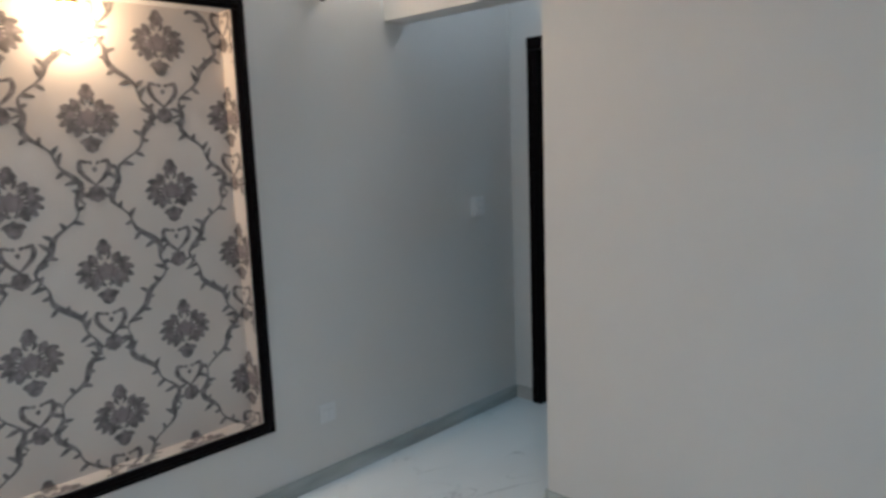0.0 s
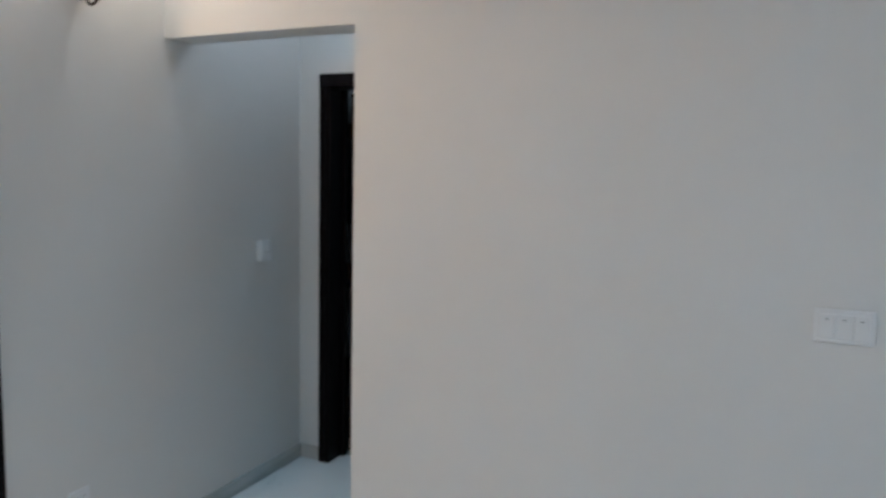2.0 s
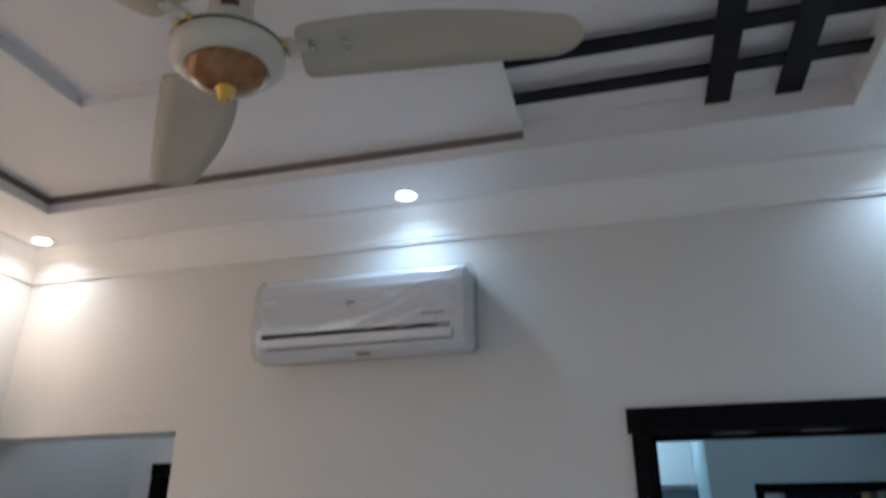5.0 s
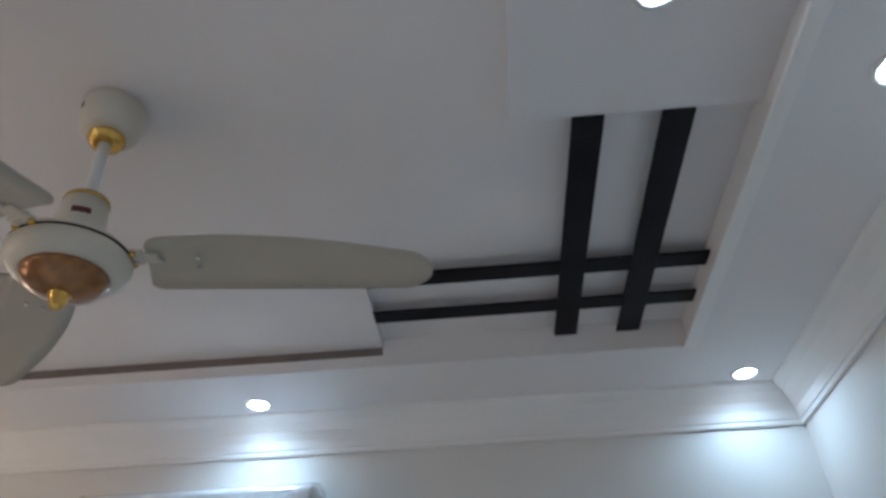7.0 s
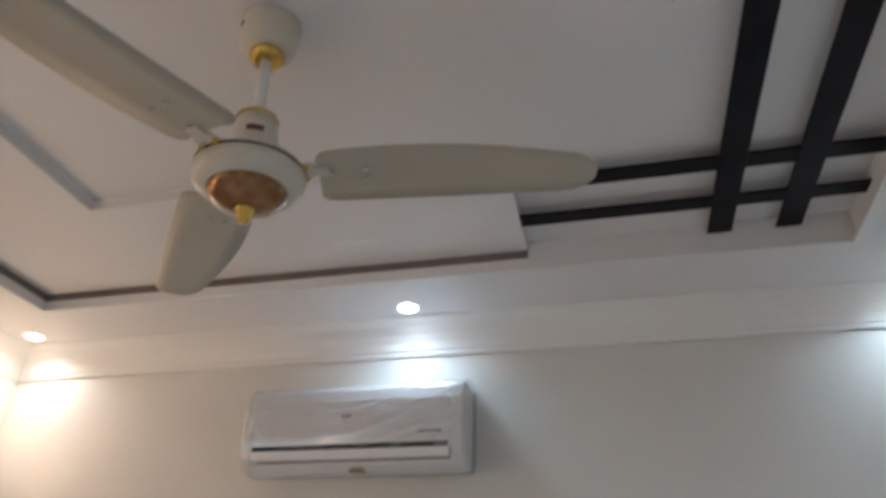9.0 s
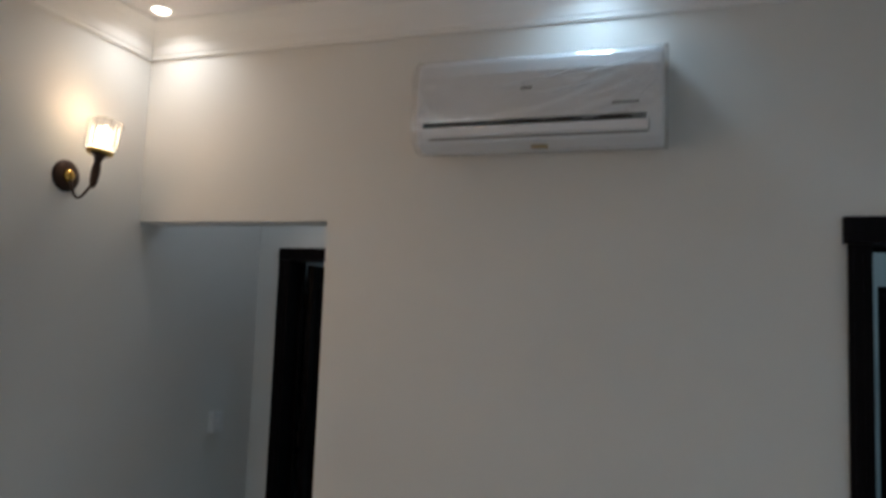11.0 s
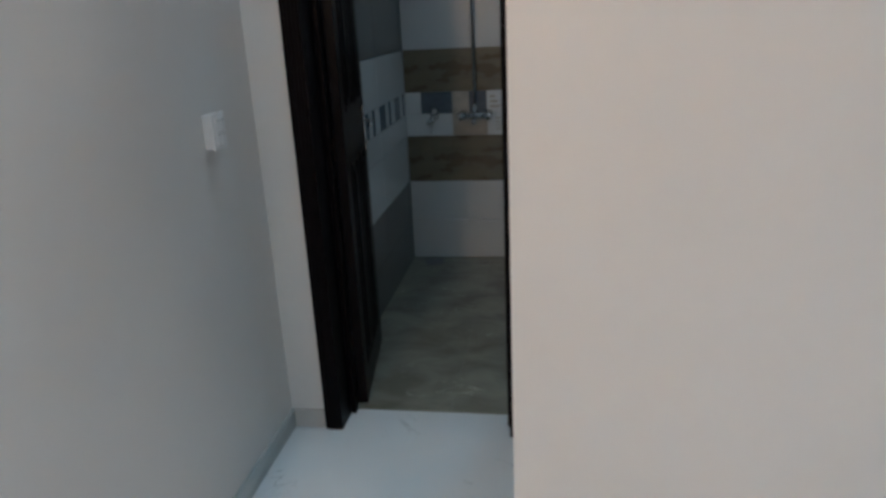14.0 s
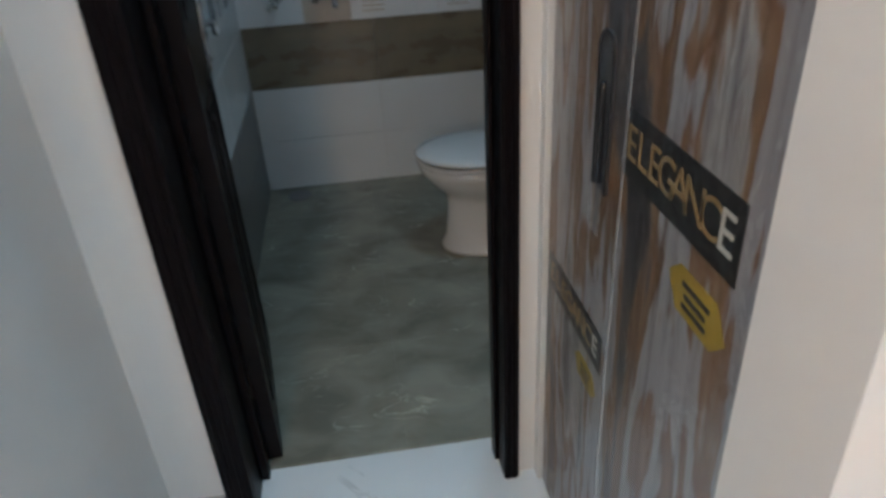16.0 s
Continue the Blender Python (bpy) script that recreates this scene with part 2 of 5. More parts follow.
def stone_floor_tile():
    """Olive-grey stone-look porcelain: mottled, with short pale scratches and veins."""
    m = bpy.data.materials.new("olive_stone_floor_tile")
    m.use_nodes = True
    nt = m.node_tree
    b = nt.nodes["Principled BSDF"]
    co = nt.nodes.new("ShaderNodeTexCoord")
    base = colour_ramp(nt, noise_at(nt, co, (1, 1.3, 1), 4.5, 10, 0.5), ((0.34, (0.175, 0.17, 0.135)), (0.5, (0.255, 0.248, 0.2)), (0.66, (0.33, 0.318, 0.26))))
    pale = colour_ramp(nt, noise_at(nt, co, (1, 2.2, 1), 4.0, 7, 1.4), ((0.3, (0, 0, 0)), (0.485, (0, 0, 0)), (0.5, (0.36, 0.36, 0.32)), (0.515, (0, 0, 0)), (0.7, (0, 0, 0))))
    where = colour_ramp(nt, noise_at(nt, co, (1, 1, 1), 6.0, 3), ((0.5, (0, 0, 0)), (0.66, (0.75, 0.75, 0.75))))
    mixed = blend(nt, "ADD", where, base, pale)
    nt.links.new(mixed.outputs[0], b.inputs["Base Color"])
    b.inputs["Roughness"].default_value = 0.33
    bp, n2 = nt.nodes.new("ShaderNodeBump"), noise_at(nt, co, (1, 1, 1), 24, 4)
    bp.inputs["Strength"].default_value, bp.inputs["Distance"].default_value = 0.12, 0.004
    nt.links.new(n2.outputs["Fac"], bp.inputs["Height"])
    nt.links.new(bp.outputs[0], b.inputs["Normal"])
    return m


MARBLE = veined_marble()
T_FLOOR = stone_floor_tile()
WOODFILM = wood_film()


# ---- building helpers ----
def origin(ob):
    p = Vector((0, 0, 0))
    while ob:
        p += ob.location
        ob = ob.parent
    return p


def smooth(me, on):
    for p in me.polygons:
        p.use_smooth = on


def part(name, bm, material, parent=None, label="", soft=False):
    """Links a bmesh, drawn in world metres, as one mesh object under parent."""
    if parent:
        bmesh.ops.translate(bm, verts=bm.verts, vec=-origin(parent))
    bmesh.ops.recalc_face_normals(bm, faces=bm.faces)
    me = bpy.data.meshes.new(name)
    bm.to_mesh(me)
    bm.free()
    me.materials.append(material)
    smooth(me, soft)
    ob = new(name, me)
    ob.parent = parent
    return tagged(ob, label)


def thing(name, at, label, category, group="", kind=""):
    ob = new(name)
    ob.location = at
    ob.empty_display_size = 0.05
    return tagged(ob, label, category, group, kind)


def box(x0, y0, z0, x1, y1, z1, bevel=0.0, seg=2, bm=None):
    one = bmesh.new()
    bmesh.ops.create_cube(one, size=1)
    for v in one.verts:
        v.co = Vector(((x0 + x1) / 2 + v.co.x * (x1 - x0), (y0 + y1) / 2 + v.co.y * (y1 - y0), (z0 + z1) / 2 + v.co.z * (z1 - z0)))
    if bevel:
        bmesh.ops.bevel(one, geom=one.edges[:], offset=bevel, segments=seg, affect="EDGES", profile=0.6)
    return merge(bm, one)


def merge(bm, one):
    if bm is None:
        return one
    me = bpy.data.meshes.new("tmp")
    one.to_mesh(me)
    one.free()
    bm.from_mesh(me)
    bpy.data.meshes.remove(me)
    return bm


def lathe(rings, at, seg=32, bm=None, axis="z", ring=False):
    """A turned shape: rings of (radius, height) about an axis through at."""
    one = bmesh.new()
    rows = []
    for r, h in rings:
        row = []
        for k in range(seg):
            a = 2 * math.pi * k / seg
            p = {"z": (r * math.cos(a), r * math.sin(a), h), "x": (h, r * math.cos(a), r * math.sin(a)), "y": (r * math.cos(a), h, r * math.sin(a))}[axis]
            row.append(one.verts.new(Vector(at) + Vector(p)))
        rows.append(row)
    for a, b in zip(rows, rows[1:] + (rows[:1] if ring else [])):
        for k in range(seg):
            one.faces.new((a[k], a[(k + 1) % seg], b[(k + 1) % seg], b[k]))
    if not ring:
        one.faces.new(rows[0])
        one.faces.new(rows[-1])
    return merge(bm, one)


def tube(points, radius, seg=10, bm=None):
    """A round bar along points; radius a number or one for each point."""
    one = bmesh.new()
    pts = [Vector(p) for p in points]
    rad = radius if isinstance(radius, (list, tuple)) else [radius] * len(pts)
    rows = []
    for i, p in enumerate(pts):
        d = (pts[min(i + 1, len(pts) - 1)] - pts[max(i - 1, 0)]).normalized()
        side = d.orthogonal().normalized() if i == 0 else (side - d * side.dot(d)).normalized()
        up = d.cross(side)
        rows.append([one.verts.new(p + rad[i] * (side * math.cos(2 * math.pi * k / seg) + up * math.sin(2 * math.pi * k / seg))) for k in range(seg)])
    for a, b in zip(rows, rows[1:]):
        for k in range(seg):
            one.faces.new((a[k], a[(k + 1) % seg], b[(k + 1) % seg], b[k]))
    one.faces.new(rows[0])
    one.faces.new(rows[-1])
    return merge(bm, one)


def slab(axis, p0, p1, u0, u1, z0, z1, holes=()):
    """An upright wall from p0 to p1 along axis ('x' or 'y'), u0..u1 along the other, with openings (u0, u1, z0, z1) cut through."""
    bm = bmesh.new()
    us = sorted({u0, u1, *(h[0] for h in holes), *(h[1] for h in holes)})
    zs = sorted({z0, z1, *(h[2] for h in holes), *(h[3] for h in holes)})

    def solid(i, j):
        if not (0 <= i < len(us) - 1 and 0 <= j < len(zs) - 1):
            return False
        u, z = (us[i] + us[i + 1]) / 2, (zs[j] + zs[j + 1]) / 2
        return not any(h[0] < u < h[1] and h[2] < z < h[3] for h in holes)

    def vert(p, u, z):
        return bm.verts.new((p, u, z) if axis == "x" else (u, p, z))

    for i in range(len(us) - 1):
        for j in range(len(zs) - 1):
            if not solid(i, j):
                continue
            a, b, c, d = us[i], us[i + 1], zs[j], zs[j + 1]
            for p in (p0, p1):
                bm.faces.new([vert(p, u, z) for u, z in ((a, c), (b, c), (b, d), (a, d))])
            for (di, dj), e in (((-1, 0), ((a, c), (a, d))), ((1, 0), ((b, c), (b, d))), ((0, -1), ((a, c), (b, c))), ((0, 1), ((a, d), (b, d)))):
                if not solid(i + di, j + dj):
                    bm.faces.new([vert(p0, *e[0]), vert(p0, *e[1]), vert(p1, *e[1]), vert(p1, *e[0])])
    bmesh.ops.remove_doubles(bm, verts=bm.verts, dist=1e-5)
    return bm


def structure(name, bm, material, label, category):
    return tagged(part(name, bm, material), label, category, kind="structure")


def words(text, size, m, material, name, parent, label=""):
    """Raised lettering with the built-in font, centred, in the plane of m."""
    cu = bpy.data.curves.new(name, "FONT")
    cu.body, cu.size, cu.align_x, cu.align_y, cu.extrude = text, size, "CENTER", "CENTER", 0.0004
    tmp = new(name + "_curve", cu)
    me = bpy.data.meshes.new_from_object(tmp)
    bpy.data.objects.remove(tmp)
    bpy.data.curves.remove(cu)
    me.transform(m)
    bm = bmesh.new()
    bm.from_mesh(me)
    bpy.data.meshes.remove(me)
    return part(name, bm, material, parent, label)


def lamp(name, kind, at, watts, color, parent=None, size=0.07, target=None, spread=180):
    d = bpy.data.lights.new(name, kind)
    d.energy, d.color = watts, color
    if kind == "AREA":
        d.shape, d.size, d.spread = "DISK", size, radians(spread)
    else:
        d.shadow_soft_size = size
    ob = new(name, d)
    ob.matrix_world = look(at, target or (at[0], at[1] + 1e-4, at[2] - 1))
    if parent:
        ob.parent = parent
        ob.location = Vector(at) - origin(parent)
    return ob


# ---- large structure ----
RX, RY, RZ = 4.04, -4.2, 3.02          # room: wall B at y = 0, wall A at x = 0
WT, BX, BY = 0.15, 0.935, 0.95         # wall thickness; lobby's side and end wall
D2 = (2.815, 3.72, 2.076)              # doorway to the hall: clear opening
BD = (0.205, 0.849, 2.065)             # bathroom doorway
NI = (-3.47, -0.812, 0.402, 2.13)      # wallpaper niche
HY = 2.90                              # hall's far wall

structure("floor", box(-0.6, RY - 0.3, -0.12, 7.2, 6.4, 0.0), MARBLE, "polished white marble floor with faint grey veins", "floor")
structure("wall_left", slab("x", -0.22, 0.0, RY - 0.2, BY + 0.12, 0.0, 3.3, [(NI[0], NI[1], NI[2], NI[3])]), PAINT, "off-white painted plaster wall with a niche", "wall")
structure("wall_front", slab("y", 0.0, WT, 0.0, RX + 0.2, 0.0, 3.3, [(0.0, 0.922, 0.0, 2.157), (D2[0] - 0.02, D2[1] + 0.02, 0.0, D2[2] + 0.02)]), PAINT, "off-white painted plaster wall with two openings", "wall")
structure("wall_right", slab("x", RX, RX + 0.2, RY - 0.2, 0.0, 0.0, 3.3), PAINT, "off-white painted plaster wall", "wall")
structure("wall_rear", slab("y", RY - 0.2, RY, 0.0, RX, 0.0, 3.3), PAINT, "off-white painted plaster wall", "wall")
structure("wall_niche_back", box(-0.22, NI[0] - 0.02, NI[2] - 0.02, -0.085, NI[1] + 0.02, NI[3] + 0.02), PAPER, "pale wallpaper ground inside the niche", "wall")
structure("wall_lobby_side", slab("x", BX, BX + 0.12, WT, BY, 0.0, 2.95, [(0.165, 0.915, 0.0, 2.06)]), PAINT, "off-white painted lobby wall with a doorway", "wall")
structure("wall_bathroom", slab("y", BY, BY + 0.13, 0.0, 1.62, 0.0, 2.95, [(BD[0] - 0.01, BD[1] + 0.01, 0.0, BD[2] + 0.01)]), PAINT, "off-white painted wall with the bathroom doorway", "wall")
structure("ceiling_lobby", box(0.0, WT, 2.75, BX, BY, 2.87), CEIL, "white painted lobby ceiling", "ceiling")


def ceiling():
    """Tray ceiling: a low soffit round a stepped recess, as one folded sheet."""
    xs, ys = (0.0, 0.435, 1.05, 2.482, 2.946, 3.557, RX), (0.0, -0.417, -0.96, -1.443, -2.723, -3.21, -3.75, RY)

    def level(x, y):
        if not (0.435 < x < 3.557 and -3.75 < y < -0.417):
            return RZ
        if x > 2.946 and -2.723 < y < -1.443:
            return 3.095
        if x < 1.05 or (x < 2.482 and (y > -0.96 or y < -3.21)):
            return 3.095
        return 3.135

    bm = bmesh.new()
    z = {}
    for i in range(len(xs) - 1):
        for j in range(len(ys) - 1):
            z[i, j] = level((xs[i] + xs[i + 1]) / 2, (ys[j] + ys[j + 1]) / 2)
            for h in (z[i, j], 3.3):
                bm.faces.new([bm.verts.new((a, b, h)) for a, b in ((xs[i], ys[j]), (xs[i + 1], ys[j]), (xs[i + 1], ys[j + 1]), (xs[i], ys[j + 1]))])
    for (i, j), h in z.items():
        for (k, l), e in (((i + 1, j), ((xs[i + 1], ys[j]), (xs[i + 1], ys[j + 1]))), ((i, j + 1), ((xs[i], ys[j + 1]), (xs[i + 1], ys[j + 1])))):
            o = z.get((k, l), 3.3)
            if abs(o - h) > 1e-6:
                bm.faces.new([bm.verts.new((*e[0], h)), bm.verts.new((*e[1], h)), bm.verts.new((*e[1], o)), bm.verts.new((*e[0], o))])
    bmesh.ops.remove_doubles(bm, verts=bm.verts, dist=1e-5)
    return bm


structure("ceiling", ceiling(), CEIL, "white stepped gypsum tray ceiling", "ceiling")

# taupe strip, coloured as the shade of the gap, and lip along the tray
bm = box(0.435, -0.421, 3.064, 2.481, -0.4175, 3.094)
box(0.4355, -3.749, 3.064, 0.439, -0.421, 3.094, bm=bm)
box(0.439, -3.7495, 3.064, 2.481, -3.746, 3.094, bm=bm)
structure("trim_gap_shade", bm, GAP_SHADE, "taupe strip coloured as the gap's shade round the ceiling tray", "trim")
bm = box(3.535, -3.75, 3.008, 3.58, -0.417, 3.024, 0.004)
structure("trim_tray_lip", bm, GYPSUM, "white moulded lip along the ceiling tray", "trim")


def cornice(axis, fixed, u0, u1, sign):
    """Cove cornice along one wall; profile of (out from the wall, height)."""
    prof = [(0.0, 2.882), (0.012, 2.882), (0.0145, 2.892), (0.0145, 2.897), (0.020, 2.900), (0.023, 2.908), (0.031, 2.932), (0.048, 2.962), (0.074, 2.990), (0.1, 3.004), (0.108, 3.010), (0.112, 3.019), (0.0, 3.019)]
    bm = bmesh.new()
    rows = []
    for e, u in enumerate((u0, u1)):
        row = []
        for o, h in prof:
            uu = u + (o if e == 0 else -o)
            row.append(bm.verts.new((uu, fixed + sign * o, h) if axis == "x" else (fixed + sign * o, uu, h)))
        rows.append(row)
    n = len(prof)
    for k in range(n):
        bm.faces.new((rows[0][k], rows[0][(k + 1) % n], rows[1][(k + 1) % n], rows[1][k]))
    return bm


structure("trim_cornice_front", cornice("x", -0.001, 0.001, RX - 0.001, -1), GYPSUM, "white gypsum cove cornice", "cornice")
structure("trim_cornice_rear", cornice("x", RY + 0.001, 0.001, RX - 0.001, 1), GYPSUM, "white gypsum cove cornice", "cornice")
structure("trim_cornice_left", cornice("y", 0.001, RY + 0.001, -0.001, 1), GYPSUM, "white gypsum cove cornice", "cornice")
structure("trim_cornice_right", cornice("y", RX - 0.001, RY + 0.001, -0.001, -1), GYPSUM, "white gypsum cove cornice", "cornice")


def skirting(name, x0, y0, x1, y1, material=None, label="grey veined marble skirting"):
    structure(name, box(x0, y0, 0.0, x1, y1, 0.079, 0.002, 1), material or SKIRT, label, "baseboard")


skirting("baseboard_left", 0.0, RY, 0.012, BY)
skirting("baseboard_front", 0.924, -0.012, D2[0] - 0.075, 0.0)
skirting("baseboard_jamb", 0.911, -0.012, 0.922, WT)
skirting("baseboard_front_end", D2[1] + 0.075, -0.012, RX, 0.0)
skirting("baseboard_right", RX - 0.012, RY, RX, -0.012)
skirting("baseboard_lobby_end", 0.012, BY - 0.012, BD[0] - 0.072, BY, SKIRT_PALE, "pale beige marble skirting")


# ---- doorways ----
def door_trim(name, x0, x1, top, y0, y1, width, proud, label, caps=0.0, width_r=0.0):
    """Lining and architrave round an opening in a wall of constant y."""
    root = thing(name, ((x0 + x1) / 2, y0, 0), label, "door frame", kind="structure")
    wr = width_r or width
    for xa, xb in ((x0 - 0.03, x0), (x1, x1 + 0.03)):
        part("jamb", box(xa, y0 - 0.004, 0, xb, y1 + 0.004, top, 0.002, 1), DARK, root)
    part("jamb_head", box(x0 - 0.03, y0 - 0.004, top, x1 + 0.03, y1 + 0.004, top + 0.03, 0.002, 1), DARK, root)
    for f, s in ((y0, -1), (y1, 1)):
        ya, yb = sorted((f, f + s * proud))
        for xa, xb in ((x0 - width, x0 - 0.001), (x1 + 0.001, x1 + wr)):
            b = box(xa, ya, 0, xb, yb, top, 0.004)
            for k in (0.3, 0.7):
                xm = xa + (xb - xa) * k
                box(xm - 0.006, ya - 0.003 if s < 0 else yb - 0.002, 0, xm + 0.006, ya + 0.002 if s < 0 else yb + 0.003, top, 0.0015, 1, bm=b)
            part("architrave", b, DARK, root)
        part("architrave_head", box(x0 - width - caps, ya - 0.004, top + 0.001, x1 + wr + caps, yb + 0.004, top + width + 0.018 * (caps > 0), 0.004), DARK, root)
    return root


d2 = door_trim("door_1", D2[0], D2[1], D2[2], 0.0, WT, 0.068, 0.022, "black-stained wooden door frame round the hall doorway", caps=0.012)
part("stop_bead", box(D2[0], 0.07, 0, D2[0] + 0.014, 0.11, D2[2], 0.002, 1), DARK, d2)
part("stop_bead", box(D2[0], 0.07, D2[2] - 0.016, D2[1], 0.11, D2[2], 0.002, 1), DARK, d2)
# Grey plates stand in for light reflected on the underside of the head.
for xk in (3.02, 3.30):
    part("head_reflection", box(xk, 0.02, D2[2] - 0.004, xk + 0.13, 0.06, D2[2] + 0.001, 0.001, 1), GREYP, d2)

bd = door_trim("door_2", BD[0], BD[1], BD[2], BY, BY + 0.13, 0.068, 0.02, "black-stained wooden frame of the bathroom doorway", width_r=0.04)
part("stop_bead", box(BD[0], BY + 0.1, 0, BD[0] + 0.02, BY + 0.134, BD[2], 0.002, 1), DARK, bd)
part("stop_bead", box(BD[1] - 0.01, BY + 0.05, 0, BD[1], BY + 0.09, BD[2], 0.002, 1), DARK, bd)


def panel_door(name, hinge, length, height, yaw, label):
    """A leaf in its own plane (x along the leaf, y its thickness) with raised panels, hung at hinge and turned by yaw."""
    root = thing(name, (0, 0, 0), label, "door")
    part("leaf", box(0, -0.02, 0.012, length, 0.02, height, 0.003), DARK, root)
    for za, zb in ((0.16, 0.98), (1.20, height - 0.13)):
        for xa, xb in ((0.08, length / 2 - 0.02), (length / 2 + 0.02, length - 0.1)):
            b = None
            for s in (-1, 1):
                ya, yb = sorted((s * 0.018, s * 0.025))
                for xr in (xa, xa + 0.045, xb - 0.063, xb - 0.018):
                    b = box(xr, ya, za, xr + 0.018, yb, zb, 0.005, 2, bm=b)
                for zr in (za - 0.016, zb - 0.002):
                    box(xa, ya, zr, xb, yb, zr + 0.018, 0.004, 1, bm=b)
                ya, yb = sorted((s * 0.018, s * 0.029))
                box(xa + 0.072, ya, za + 0.03, xb - 0.072, yb, zb - 0.03, 0.006, 1, bm=b)
            part("raised_panel", b, DARK, root)
    for s in (-1, 1):
        ya, yb = sorted((s * 0.019, s * 0.028))
        reach = 0.032 if s > 0 else 0.055
        plate = part("handle_plate", box(length - 0.075, ya, 0.96, length - 0.035, yb, 1.16, 0.004), CHROME, root, "chrome handle plate")
        part("lever", tube([(length - 0.055, s * 0.02, 1.09), (length - 0.055, s * reach, 1.09), (length - 0.075, s * (reach + 0.006), 1.09), (length - 0.16, s * (reach + 0.006), 1.085)], 0.009), CHROME, plate, soft=True)
        part("key_hole", lathe([(0.012, s * 0.02), (0.012, s * 0.033), (0.006, s * 0.035)], (length - 0.055, 0, 1.0), 14, axis="y"), CHROME, plate)
    for hz in (0.25, 1.02, 1.8):
        part("hinge", tube([(-0.006, 0.022, hz), (-0.006, 0.022, hz + 0.09)], 0.007), BRONZE, root)
    root.matrix_basis = pose(*hinge, 0, 0, yaw)
    return root


panel_door("bathroom_door", (0.238, BY + 0.165, 0.0), 0.585, 2.05, 97.5, "black-stained panelled bathroom door standing open")


# ---- wallpaper niche ----
def leaf_shape(bm, y, z, ang, length, width, x, curl=0.0, lobes=0.0):
    """A flat pointed petal on the niche's back."""
    pts = []
    n = 14 if lobes else 7
    side = [(t, width * max(math.sin(math.pi * t ** 1.25), 0) ** 0.75 * (1 + lobes * math.sin(t * 16))) for t in [k / n for k in range(n + 1)]]
    for s, seq in ((1, side), (-1, side[::-1])):
        for t, w in seq:
            u, v = t * length, s * w / 2 + curl * t * t * length
            pts.append((y + u * math.cos(ang) - v * math.sin(ang), z + u * math.sin(ang) + v * math.cos(ang)))
    vs, last = [], None
    for p in pts:
        if last is None or abs(p[0] - last[0]) + abs(p[1] - last[1]) > 1e-5:
            vs.append(bm.verts.new((x, p[0], p[1])))
        last = p
    if (vs[0].co - vs[-1].co).length < 1e-5:
        bm.verts.remove(vs.pop())
    bm.faces.new(vs)


def stroke(bm, pts, width, x):
    prev = None
    for i, (y, z) in enumerate(pts):
        a, b = pts[max(i - 1, 0)], pts[min(i + 1, len(pts) - 1)]
        d = Vector((b[0] - a[0], b[1] - a[1])).normalized()
        w = width(i / (len(pts) - 1)) if callable(width) else width
        pair = [bm.verts.new((x, y - d.y * w / 2, z + d.x * w / 2)), bm.verts.new((x, y + d.y * w / 2, z - d.x * w / 2))]
        if prev:
            bm.faces.new((prev[0], prev[1], pair[1], pair[0]))
        prev = pair


def clip_niche(bm):
    """Trims the print to the niche and its right and lower returns, with cuts along the folds."""
    for axis, at, sgn, drop in ((1, NI[0] + 0.003, -1, True), (1, NI[1] + 0.08, 1, True), (1, NI[1] - 0.002, 1, False), (2, NI[2] - 0.08, -1, True), (2, NI[2] + 0.002, -1, False), (2, NI[3] - 0.003, 1, True)):
        co, no = [0, 0, 0], [0, 0, 0]
        co[axis], no[axis] = at, sgn
        bmesh.ops.bisect_plane(bm, geom=bm.verts[:] + bm.edges[:] + bm.faces[:], plane_co=co, plane_no=no, clear_outer=drop)
    both = [f for f in bm.faces if f.calc_center_median().y > NI[1] - 0.002 and f.calc_center_median().z < NI[2] + 0.002]
    bmesh.ops.delete(bm, geom=both, context="FACES")


def fold(bm, x):
    """Turns what lies past the niche's edge onto its returns."""
    for v in bm.verts:
        up = v.co.x - x
        if v.co.y > NI[1] - 0.0019:
            v.co = Vector((x + v.co.y - NI[1] + 0.002, NI[1] - 0.002 - up, v.co.z))
        elif v.co.z < NI[2] + 0.0019:
            v.co = Vector((x + NI[2] + 0.002 - v.co.z, v.co.y, NI[2] + 0.002 + up))


